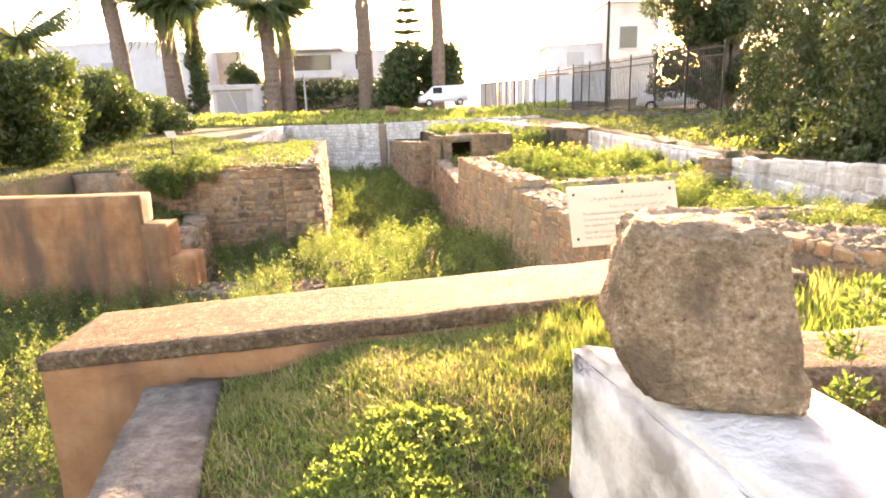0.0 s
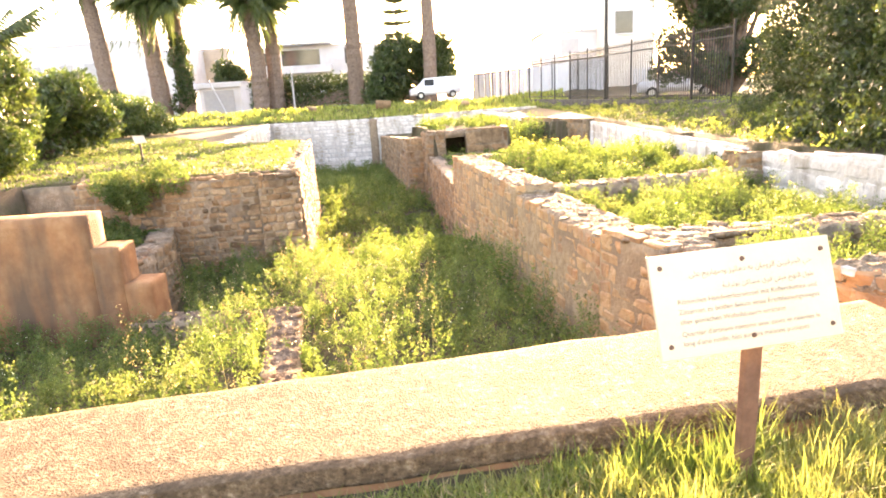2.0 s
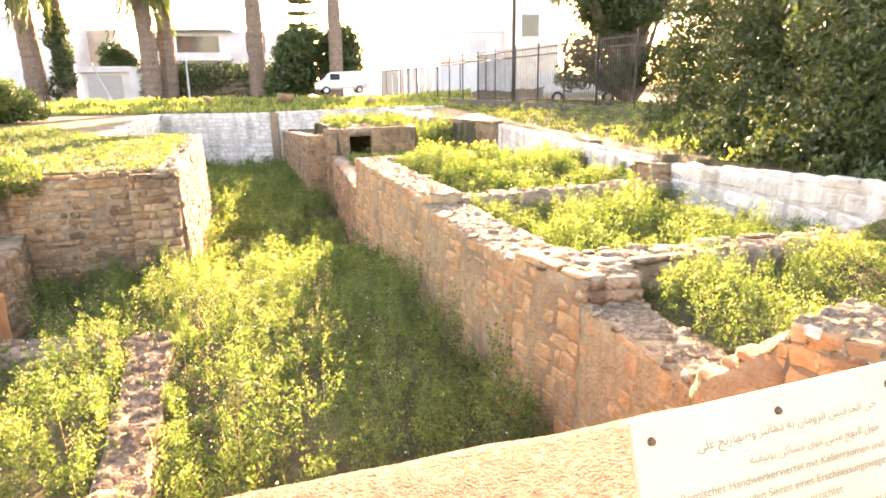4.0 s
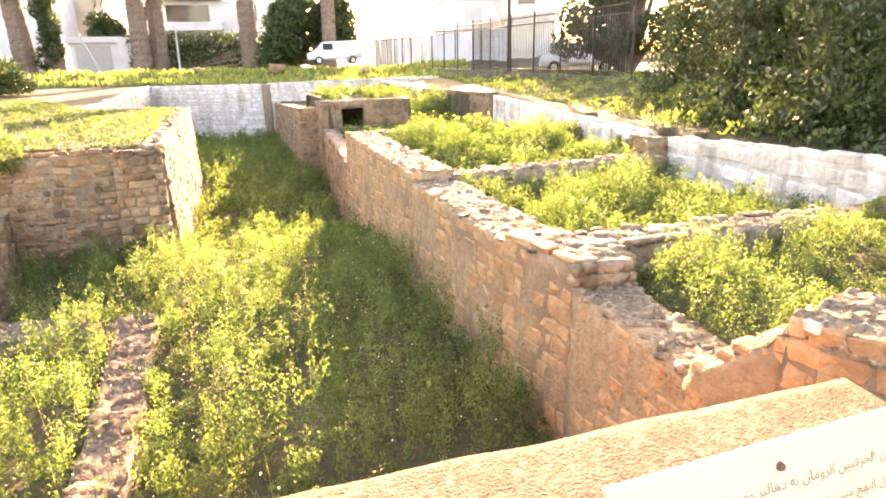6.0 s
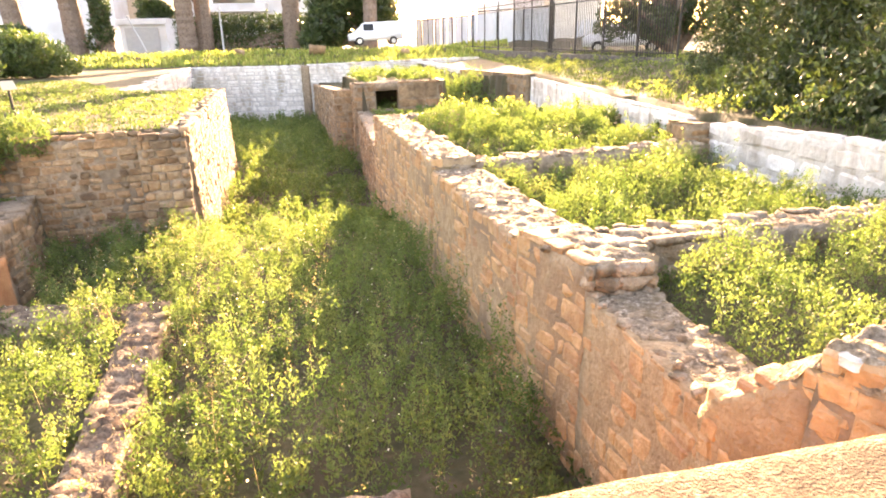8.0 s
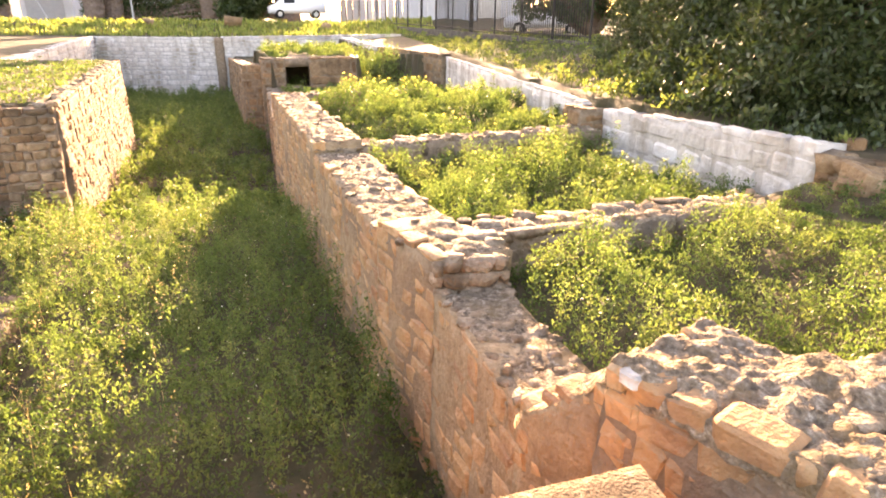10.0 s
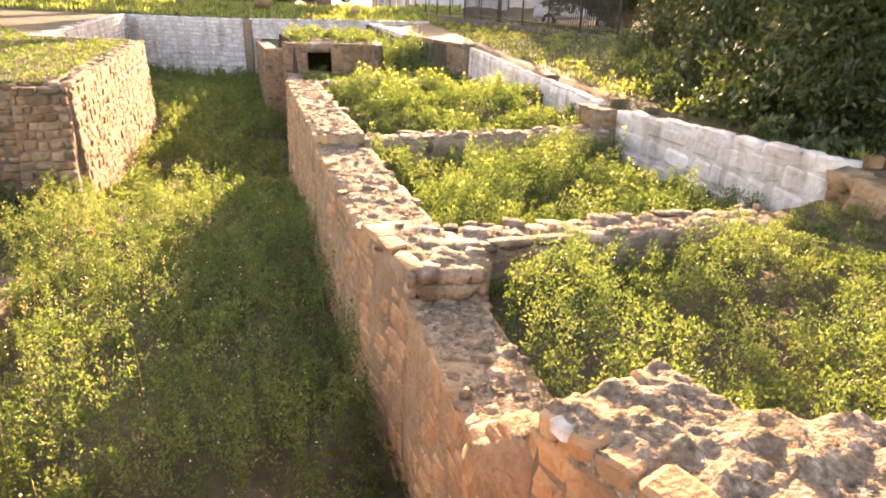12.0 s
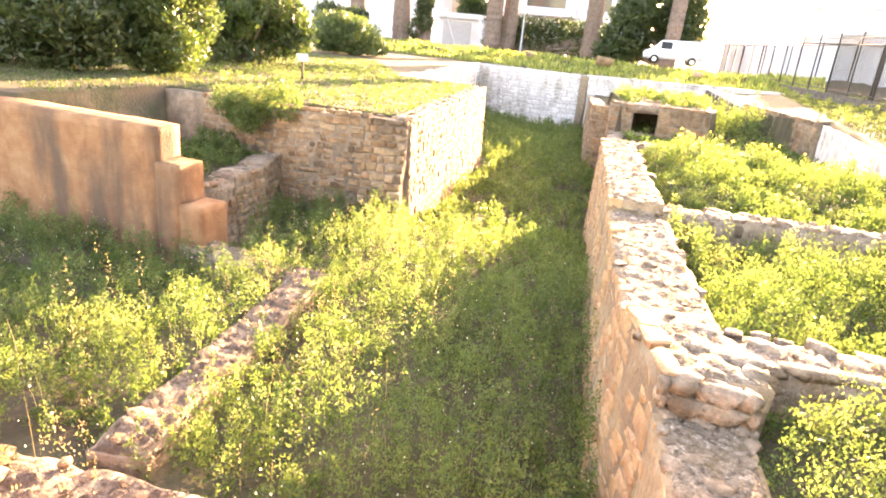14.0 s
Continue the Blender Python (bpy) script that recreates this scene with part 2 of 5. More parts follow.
# ---------------------------------------------------------------- ground
# centre lines of the walls that hold the pits
LANE_EDGE = [(2.3, 4.1), (2.42, 4.7), (2.33, 5.6), (2.15, 7.0), (1.92, 8.2), (1.6, 10.0), (1.35, 11.9), (0.45, 16.6), (0.0, 20.0), (-0.4, 24.3)]
PIT = [(-0.66, -6), (-0.66, -1.0), (-1.78, 3.75), *LANE_EDGE, (-0.48, 24.8), (-3.8, 41.9), (-11.4, 43.0), (-8.2, 24.9), (-5.1, 24.3), (-3.4, 14.8), (-5.75, 14.15), (-5.4, 11.3), (-5.2, 10.8), (-20, 10.2), (-20, -6)]
CELLS = [*LANE_EDGE[1:], (-0.3, 24.85), (0.0, 24.85), (0.02, 26.2), (0.8, 26.2), (0.82, 24.9), (2.45, 24.95), (2.45, 25.6), (4.8, 25.6), (5.3, 24.5), (5.5, 13.0), (5.68, 12.3), (6.2, 8.4), (7.2, 7.4), (7.2, 4.9), (3.0, 4.9)]
HOLLOW = [(-1.9, 30.0), (2.2, 29.6), (2.6, 25.2), (4.6, 25.2), (3.2, 30.0), (2.1, 40.9), (-3.9, 41.85)]
TERRACE = [(-5.55, 14.2), (-5.3, 11.3), (-5.15, 10.75), (-8.6, 10.6), (-8.6, 14.1)]


def lawn_height(X, Y):
    z = 0.025 * waves(X, Y, 2.7) + 0.22 * smooth01(3.5, 5.8, X) * smooth01(3, 8, Y) + 0.35 * smooth01(6.5, 11, X) * smooth01(8, 20, Y)
    z = z + 0.25 * smooth01(42, 46, Y) + 0.45 * smooth01(44.5, 47, Y) * smooth01(53, 49, Y) * (0.6 + 0.6 * waves(X, Y, 5, 2))
    near = smooth01(9, 6, Y) * smooth01(-2, -1, X)
    beside = X + 0.28 + 0.241 * (Y + 1.2)
    z = z - 0.18 * smooth01(0.9, 0.05, beside) * smooth01(4.2, 3.7, Y) * smooth01(-2.5, -2.0, X)
    return z + near * (0.14 * smooth01(-1.5, 2.0, X) - 0.05 - 0.12 * smooth01(2.9, 1.5, Y))


def pit_height(X, Y):
    side = smooth01(-2.5, -4.5, X)
    z = -1.8 - (0.85 * smooth01(12, 19, Y) + 0.55 * smooth01(20, 42, Y)) * (1 - 0.0 * side) - 0.35 * side * smooth01(6, 9, Y) * smooth01(14, 12, Y)
    return z + 0.07 * waves(X, Y, 1.9, 1.0)


def cell_height(X, Y):
    near = -0.48 + 0.5 * smooth01(3.6, 6.6, X)
    far = -0.66 + 0.2 * smooth01(11, 14, Y) - 0.5 * smooth01(16.8, 17.6, Y)
    k = smooth01(7.5, 8.1, Y - 0.25 * (X - 2.3))
    return near + (far - near) * k + 0.06 * waves(X, Y, 1.7, 3.0)


def ground_height(X, Y):
    z = lawn_height(X, Y)
    z = np.where(inside(CELLS, X, Y), cell_height(X, Y), z)
    z = np.where(inside(PIT, X, Y), pit_height(X, Y), z)
    z = np.where(inside(HOLLOW, X, Y), -1.0 + 0.06 * waves(X, Y, 1.9, 2.0), z)
    return np.where(inside(TERRACE, X, Y), -1.05 + 0.05 * waves(X, Y, 1.0), z)


def spread(fine_lo, fine_hi, step, far):
    mid = np.arange(fine_lo, fine_hi + step / 2, step)
    ends = []
    for sign, v in ((-1, fine_lo), (1, fine_hi)):
        out, d = [], step
        while abs(v) < far:
            d *= 1.25
            v += sign * d
            out.append(v)
        ends.append(out)
    return np.concatenate([ends[0][::-1], mid, ends[1]])


gx, gy = spread(-14.5, 7.5, 0.15, 2500), spread(-3, 44.5, 0.15, 2500)
GX, GY = np.meshgrid(gx, gy)
GZ = ground_height(GX, GY)
quads = (np.arange(len(gy) - 1)[:, None] * len(gx) + np.arange(len(gx) - 1)[None]).reshape(-1, 1) + np.array([0, 1, len(gx) + 1, len(gx)])
ground = mesh_of("ground", np.stack([GX, GY, GZ], -1).reshape(-1, 3).tolist(), quads.tolist(), M_SOIL, smooth=True)
tagged(ground, "rough green turf and brown soil around excavated pits", "ground", kind="structure")


# ---------------------------------------------------------------- wall bodies
def rough_box(a, b, thick, bottom, top, mat, name, parent=None, step=0.14, amp=0.03, side=1, lean=0.0, round_top=0.0, seed=0):
    """A rough-faced wall body whose front edge goes from a to b; the thickness lies to the left of a->b (side 1) or to the right.
    bottom and top: heights at a and b. lean: how far the foot stands out in front of the top."""
    a, b = Vector(a).to_2d(), Vector(b).to_2d()
    along = b - a
    L = along.length
    along.normalize()
    across = Vector((-along.y, along.x)) * side
    nu, nv, nw = max(2, round(L / step)), max(2, round(thick / step)), max(2, round((max(top) - min(bottom)) / step))
    verts, index, faces = [], {}, []

    def vert(i, j, k):
        if (i, j, k) not in index:
            u, v, w = i / nu, j / nv, k / nw
            p = a + along * (u * L) + across * (v * thick - lean * (1 - w) * (1 - v))
            zt, zb = top[0] + (top[1] - top[0]) * u, bottom[0] + (bottom[1] - bottom[0]) * u
            q = Vector((p.x, p.y, zb + (zt - zb) * w))
            if round_top and k == nw and (i in (0, nu) or j in (0, nv)):
                q.z -= round_top
                q.xy += (a + along * L / 2 + across * thick / 2 - p).normalized() * round_top * 0.4
            d = noise.noise_vector(q * 2.6 + Vector((seed, 0, 0))) * amp + noise.noise_vector(q * 8.0) * amp * 0.5
            index[i, j, k] = len(verts)
            verts.append(q + d)
        return index[i, j, k]

    def sheet(n1, n2, f, flip):
        for p in range(n1):
            for q in range(n2):
                quad = [vert(*f(p, q)), vert(*f(p + 1, q)), vert(*f(p + 1, q + 1)), vert(*f(p, q + 1))]
                faces.append(quad[::-1] if flip else quad)

    flip = side < 0
    sheet(nu, nw, lambda p, q: (p, 0, q), flip)
    sheet(nu, nw, lambda p, q: (p, nv, q), not flip)
    sheet(nu, nv, lambda p, q: (p, q, nw), flip)
    sheet(nu, nv, lambda p, q: (p, q, 0), not flip)
    sheet(nv, nw, lambda p, q: (0, p, q), not flip)
    sheet(nv, nw, lambda p, q: (nu, p, q), flip)
    return mesh_of(name, verts, faces, mat, parent, smooth=True)


# ---------------------------------------------------------------- stones laid in the walls
def stone_mesh(k):
    """One of the chipped, uneven unit stones that all rubble shares."""
    rnd = random.Random(100 + k)
    bm = bmesh.new()
    bmesh.ops.create_cube(bm, size=1)
    for v in bm.verts:
        v.co += Vector((rnd.uniform(-0.15, 0.07) * math.copysign(1, v.co.x), rnd.uniform(-0.05, 0.03) * math.copysign(1, v.co.y), rnd.uniform(-0.17, 0.07) * math.copysign(1, v.co.z)))
    bmesh.ops.bevel(bm, geom=bm.edges[:], offset=0.12, segments=1, affect="EDGES")
    for v in bm.verts:
        v.co += Vector((rnd.uniform(-0.03, 0.03), rnd.uniform(-0.04, 0.04), rnd.uniform(-0.03, 0.03)))
    bmesh.ops.triangulate(bm, faces=bm.faces[:])
    me = bpy.data.meshes.new("stone")
    bm.to_mesh(me)
    bm.free()
    return me


def cobble_mesh(k):
    """A rounded but broken lump of rubble."""
    rnd = random.Random(300 + k)
    bm = bmesh.new()
    bmesh.ops.create_icosphere(bm, subdivisions=1, radius=0.58)
    cut = [(Vector((rnd.gauss(0, 1), rnd.gauss(0, 1), rnd.gauss(0, 0.5))).normalized(), rnd.uniform(0.3, 0.45)) for _ in range(4)]
    for v in bm.verts:
        v.co.z = max(-0.42, min(0.4, v.co.z * 1.2))
        for nrm, far in cut:
            over = v.co.dot(nrm) - far
            if over > 0:
                v.co -= nrm * over * 0.8
        v.co += Vector((rnd.uniform(-0.06, 0.06), rnd.uniform(-0.06, 0.06), rnd.uniform(-0.05, 0.05)))
    me = bpy.data.meshes.new("stone")
    bm.to_mesh(me)
    bm.free()
    me.shade_smooth()
    return me


STONES = [stone_mesh(k) for k in range(12)] + [cobble_mesh(k) for k in range(12)]
STONE_V = [np.array([v.co[:] for v in me.vertices]) for me in STONES]
STONE_F = [np.array([p.vertices[:] for p in me.polygons]) for me in STONES]
LAID = []          # (parent, material, name, [(mesh, matrix)]), built at the end of the file


def lay_face(parent, mat, a, b, bottom, top, size=(0.22, 0.14), proud=0.03, depth=0.16, seed=0, side=1, lean=0.0, keep=1.0, name="stone", gap=0.002, cobbled=False):
    """Courses of stones on the face from a to b. bottom and top: heights at a and b; side as in rough_box."""
    rnd = random.Random(seed + 7)
    a, b = Vector((*a, 0)), Vector((*b, 0))
    along = (b - a).normalized()
    L = (b - a).length
    out = Vector((along.y, -along.x, 0)) * side
    turn = Matrix((along, -out, (0, 0, 1))).transposed().to_4x4()
    made, z = [], min(bottom)
    H = max(top) - min(bottom)
    while z < max(top) - 0.04:
        h = size[1] * rnd.uniform(0.65, 1.45)
        x = -rnd.uniform(0, size[0])
        while x < L:
            w = size[0] * rnd.uniform(0.5, 1.7)
            x0, x1 = max(x, 0), min(x + w, L)
            x += w
            if x1 - x0 < 0.05:
                continue
            u = (x0 + x1) / 2 / L
            zt, zb = top[0] + (top[1] - top[0]) * u, bottom[0] + (bottom[1] - bottom[0]) * u
            hh = min(h * rnd.uniform(0.88, 1.06), zt - z + 0.02)
            if hh < 0.035 or z + hh < zb or rnd.random() > keep:
                continue
            shift = lean * (1 - (z + hh / 2 - min(bottom)) / H)
            p = a + along * (x0 + x1) / 2 + out * (proud * rnd.uniform(0.4, 1.3) - depth / 2 + shift) + Vector((0, 0, z + hh / 2 + rnd.uniform(-0.01, 0.01)))
            m = Matrix.Translation(p) @ turn @ Matrix.Rotation(rnd.uniform(-0.05, 0.05), 4, "Y") @ Matrix.Rotation(rnd.uniform(-0.05, 0.05), 4, "Z") @ Matrix.Diagonal((x1 - x0 - gap, depth, hh - gap, 1))
            lump = cobbled or (mat is not M_WHITE and rnd.random() < 0.3)
            made.append((rnd.randrange(12) + (12 if lump else 0), m @ Matrix.Diagonal((1.12, 1.0, 1.12, 1)) if lump else m))
        z += h
    LAID.append((parent, mat, name, made))


def lay_top(parent, mat, a, b, width, top, size=0.17, high=0.09, seed=0, side=1, keep=0.95, name="cap_stone", rise=0.35):
    """Rubble bedded in the top of a wall whose front edge goes from a to b."""
    rnd = random.Random(seed + 31)
    a, b = Vector((*a, 0)), Vector((*b, 0))
    along = (b - a).normalized()
    L = (b - a).length
    over = Vector((-along.y, along.x, 0)) * side
    made = []
    nu, nv = max(1, round(L / size)), max(1, round(width / size))
    for i in range(nu):
        for j in range(nv):
            if rnd.random() > keep:
                continue
            u, v = (i + 0.5 + rnd.uniform(-0.42, 0.42)) / nu, (j + 0.5 + rnd.uniform(-0.36, 0.36)) / nv
            s = size * (rnd.uniform(0.55, 1.1) if rnd.random() < 0.6 else rnd.uniform(1.0, 1.6))
            hh = high * rnd.uniform(0.45, 1.25)
            p = a + along * u * L + over * v * width + Vector((0, 0, top[0] + (top[1] - top[0]) * u + hh * rise * rnd.uniform(-0.5, 0.6) - hh * 0.18))
            m = Matrix.Translation(p) @ Euler((rnd.uniform(-0.1, 0.1), rnd.uniform(-0.1, 0.1), rnd.uniform(0, 6.28))).to_matrix().to_4x4() @ Matrix.Diagonal((s, s * rnd.uniform(0.6, 0.95), hh, 1))
            made.append((12 + rnd.randrange(12), m))
    LAID.append((parent, mat, name, made))


def bed_top(parent, mat, a, b, width, top, side=1, step=0.04, relief=0.035, cell=0.13, seed=0, skirt=0.12, name="wall_bed"):
    """The lumpy mortar-bound top of a broken wall: half-sunk stones rise from the mortar, and the rim crumbles."""
    a, b = Vector((*a, 0)), Vector((*b, 0))
    along = (b - a).normalized()
    L = (b - a).length
    over = Vector((-along.y, along.x, 0)) * side
    nu, nv = max(3, round(L / step)), max(3, round(width / step))
    verts, faces = [], []
    for i in range(nu + 1):
        for j in range(nv + 1):
            u, v = i / nu, j / nv
            p = a + along * u * L + over * v * width
            q = Vector((p.x, p.y, seed * 3.1))
            d = noise.voronoi((q + noise.noise_vector(q * 9) * 0.03) / cell)[0]
            stone = min(1.0, (d[1] - d[0]) * 2.6)
            rim = min(i, nu - i, j, nv - j)
            z = top[0] + (top[1] - top[0]) * u + relief * (stone * 0.6 - 0.4) + noise.fractal(q * 5, 0.9, 2.1, 4) * relief * 0.7 + noise.fractal(q * 19, 0.6, 2.1, 4) * relief * 0.45
            if rim == 0:
                z -= skirt
            elif rim == 1:
                z -= skirt * 0.12
            out = noise.noise_vector(q * 7) * 0.012
            verts.append(Vector((p.x + out.x, p.y + out.y, z)))
    for i in range(nu):
        for j in range(nv):
            k = i * (nv + 1) + j
            quad = [k, k + nv + 1, k + nv + 2, k + 1]
            faces.append(quad if side > 0 else quad[::-1])
    return mesh_of(name, verts, faces, mat, parent, smooth=True)


def build_stones():
    """The 300 stones of each wall nearest to the grass platform become parts of their own; the rest are one joined part."""
    middle = Vector((1.0, 5.0, 0))
    by_wall = {}
    for parent, mat, name, made in LAID:
        by_wall.setdefault(parent, []).extend((mat, name, k, m) for k, m in made)
    for parent, made in by_wall.items():
        made.sort(key=lambda s: (s[3].translation - middle).length)
        for mat, name, k, m in made[:300]:
            me = SHARED.get((k, mat.name))
            if me is None:
                me = SHARED[k, mat.name] = STONES[k].copy()
                me.materials.append(mat)
            ob = new(name, me)
            ob.parent = parent
            ob.matrix_world = m
        for mat in {s[0] for s in made[300:]}:
            V, F, n = [], [], 0
            for mt, name, k, m in made[300:]:
                if mt is mat:
                    V.append(STONE_V[k] @ np.array(m.to_3x3()).T + np.array(m.translation))
                    F.append(STONE_F[k] + n)
                    n += len(STONE_V[k])
            ob = mesh_of("stones", np.concatenate(V).tolist(), np.concatenate(F).tolist(), mat, parent)
            tagged(ob, kind="stuff")


SHARED = {}


def structure(name, label, category="wall", kind="structure"):
    return tagged(new(name), label, category, kind=kind)


# the low ochre retaining wall in front of the grass platform
low = structure("wall_low", "low ochre retaining wall with a pebbly worn top")
rough_box((-2.45, 3.37), (2.14, 3.66), 0.8, (-2.1, -2.1), (-0.11, 0.2), M_OCHRE, "wall_body", low, amp=0.012, step=0.12)
rough_box((-2.458, 3.362), (2.15, 3.652), 0.816, (-0.125, 0.185), (-0.03, 0.285), M_PEBBLE, "wall_top", low, amp=0.008, step=0.05, round_top=0.01)
kerb = structure("wall_platform_side", "grey concrete wall beside the grass platform")
rough_box((-0.28, -1.2), (-1.38, 3.36), 0.42, (-2.1, -2.1), (-0.25, -0.17), M_GREY, "wall_body", kerb, amp=0.02, step=0.1, round_top=0.015)

# the raised lawn block with its rubble faces
block = structure("wall_block", "sandstone rubble faces of the raised lawn block")
rough_box((-5.75, 13.8), (-3.1, 14.4), 0.5, (-2.6, -2.6), (-0.06, -0.06), M_MORTAR, "wall_body", block)
rough_box((-3.08, 14.38), (-4.85, 24.2), 0.5, (-3.2, -3.2), (-0.05, -0.05), M_MORTAR, "wall_body", block, lean=0.12)
rough_box((-4.85, 24.2), (-8.0, 24.6), 0.5, (-3.2, -3.2), (-0.05, -0.05), M_MORTAR, "wall_body", block)
rough_box((-3.85, 14.12), (-3.08, 14.3), 0.5, (-2.6, -2.6), (-0.1, -0.1), M_MORTAR, "buttress", block, lean=0.75)
lay_face(block, M_STONE, (-5.75, 13.8), (-3.8, 14.24), (-2.4, -2.4), (0.02, 0.02), (0.21, 0.12), seed=1)
lay_face(block, M_STONE, (-3.85, 14.12), (-3.08, 14.3), (-2.4, -2.4), (0.02, 0.02), (0.21, 0.12), seed=2, lean=0.75)
lay_face(block, M_STONE, (-3.08, 14.38), (-4.85, 24.2), (-3.0, -3.2), (0.02, 0.02), (0.26, 0.16), seed=3, lean=0.12)
lay_top(block, M_TOPSTONE, (-3.1, 14.42), (-4.87, 24.2), 0.35, (0.0, 0.0), 0.24, 0.1, seed=4)
lay_top(block, M_TOPSTONE, (-5.75, 13.85), (-3.3, 14.4), 0.25, (0.0, 0.0), 0.22, 0.09, seed=5, keep=0.7)

# the long wall along the lane, in four runs of different height
lane = structure("wall_corridor", "long sandstone rubble wall along the sunken lane")
RUNS = [((2.28, 4.6), (1.93, 6.95), 0.5, -0.36, -0.3), ((1.93, 6.95), (1.62, 7.95), 0.6, -0.1, -0.12), ((1.62, 7.95), (1.08, 11.1), 0.66, -0.2, -0.22), ((1.08, 11.1), (0.17, 16.6), 0.62, -0.08, -0.14)]
for n, (a, b, w, z0, z1) in enumerate(RUNS):
    rough_box(a, b, w, (-3.0, -3.0), (z0, z1), M_WARMMORTAR, "wall_body", lane, side=-1, lean=0.06, seed=n)
    lay_face(lane, M_WARMSTONE, a, b, (-3.0, -3.0), (z0 + (0.03 if n else -0.02), z1 + (0.03 if n else -0.02)), (0.25, 0.155), proud=0.012, seed=10 + n, side=-1, lean=0.06, gap=0.0)
    bed_top(lane, M_CRUST, a, b, w, (z0 + 0.025, z1 + 0.025), side=-1, relief=0.04 if n else 0.03, cell=(0.1, 0.2, 0.14, 0.17)[n], seed=n)
    lay_top(lane, M_TOPSTONE, a, b, w, (z0 + 0.01, z1 + 0.01), (0.11, 0.2, 0.15, 0.19)[n], (0.085, 0.12, 0.085, 0.09)[n], seed=20 + n, side=-1, keep=(1.0, 1.0, 0.85, 0.85)[n])
lay_face(lane, M_TOPSTONE, (2.45, 6.97), (1.92, 6.93), (-0.36, -0.36), (-0.06, -0.06), (0.2, 0.13), seed=25, side=-1, proud=0.05, gap=-0.03, cobbled=True)

# whitewashed walls
white_end = structure("wall_white_end", "whitewashed stone wall at the lane's far end")
for n, (a, b, z0, z1) in enumerate((((-11.35, 42.7), (-4.4, 41.65), 0.0, 0.0), ((-7.95, 24.6), (-11.35, 42.7), 0.0, 0.0), ((-4.4, 41.65), (5.6, 40.1), 0.05, 0.3))):
    rough_box(a, b, 0.5, (-3.7, -3.7), (z0, z1), M_GREYWASH, "wall_body", white_end, step=0.3, amp=0.02)
    lay_face(white_end, M_WHITE, a, b, (-3.5, -3.5) if n != 2 else (-1.0, -1.0), (z0 + 0.02, z1 + 0.02), (0.46, 0.22), proud=0.05, seed=30 + n, gap=0.03)
pipe = rough_box((-4.75, 41.62), (-4.25, 41.55), 0.1, (-3.4, -3.4), (0.0, 0.0), M_MORTAR, "wall_patch", white_end, step=0.2)
white_side = structure("wall_white_side", "whitewashed stone wall edging the lawn")
rough_box((5.5, 12.35), (6.02, 8.45), 0.35, (-1.3, -1.3), (0.1, 0.3), M_WHITE, "wall_body", white_side, amp=0.02)
lay_face(white_side, M_WHITE, (5.5, 12.35), (6.02, 8.45), (-1.0, -1.0), (0.13, 0.33), (0.42, 0.34), proud=0.02, seed=40, gap=0.016, side=1)
white_far = structure("wall_white_far_side", "low whitewashed stone edging of the lawn")
rough_box((5.25, 24.3), (5.42, 13.0), 0.35, (-1.3, -1.3), (0.08, 0.12), M_WHITE, "wall_body", white_far, amp=0.02)
lay_face(white_far, M_WHITE, (5.25, 24.3), (5.42, 13.0), (-1.0, -1.0), (0.1, 0.14), (0.5, 0.28), proud=0.01, seed=41, gap=0.01)
pier = structure("wall_stone_pier", "brown rubble pier between two whitewashed walls")
rough_box((5.1, 12.95), (5.15, 12.35), 0.5, (-1.2, -1.2), (0.08, 0.1), M_MORTAR, "wall_body", pier)
lay_face(pier, M_STONE, (5.1, 12.95), (5.15, 12.35), (-1.0, -1.0), (0.1, 0.12), (0.28, 0.17), seed=42)
lay_face(pier, M_STONE, (5.15, 12.35), (5.6, 12.35), (-1.0, -1.0), (0.12, 0.12), (0.28, 0.17), seed=43)

rubble_end = structure("wall_rubble_end", "broken brown rubble end of the whitewashed wall")
rough_box((5.98, 8.42), (6.2, 7.55), 0.5, (-0.8, -0.8), (0.24, 0.1), M_MORTAR, "wall_body", rubble_end, amp=0.05, step=0.1)
lay_face(rubble_end, M_STONE, (5.98, 8.42), (6.2, 7.55), (-0.5, -0.5), (0.26, 0.12), (0.26, 0.16), seed=44, proud=0.05, cobbled=True, gap=-0.03)
lay_top(rubble_end, M_STONE, (5.98, 8.42), (6.2, 7.55), 0.5, (0.24, 0.1), 0.24, 0.14, seed=45)
rough_box((6.22, 7.5), (6.4, 6.7), 0.4, (-0.8, -0.8), (0.16, 0.14), M_WHITE, "wall_stub", rubble_end, amp=0.03, step=0.1)

# rough cross walls between the overgrown cells
for n, (nm, a, b, w, z0, z1) in enumerate((("wall_cross_1", (2.1, 7.35), (5.6, 8.2), 0.5, -0.1, -0.2), ("wall_cross_2", (1.45, 11.15), (5.4, 12.1), 0.45, -0.15, -0.15), ("wall_cross_3", (0.3, 16.5), (3.6, 17.4), 0.45, -0.14, -0.16))):
    cw = structure(nm, "low rubble cross wall between two overgrown cells")
    rough_box(a, b, w, (-1.2, -1.2), (z0 - 0.03, z1 - 0.03), M_MORTAR, "wall_body", cw)
    lay_face(cw, M_TOPSTONE, a, b, (-0.8, -0.8), (z0, z1), (0.24, 0.14), seed=50 + n, gap=-0.03, cobbled=True)
    bed_top(cw, M_CRUST, a, b, w, (z0, z1), relief=0.05, cell=0.16, seed=30 + n, step=0.05)
    lay_top(cw, M_TOPSTONE, a, b, w, (z0, z1), 0.19, 0.11, seed=60 + n, keep=0.75)
near_cross = structure("wall_near_cross", "thick sandstone rubble wall with a rough broken top")
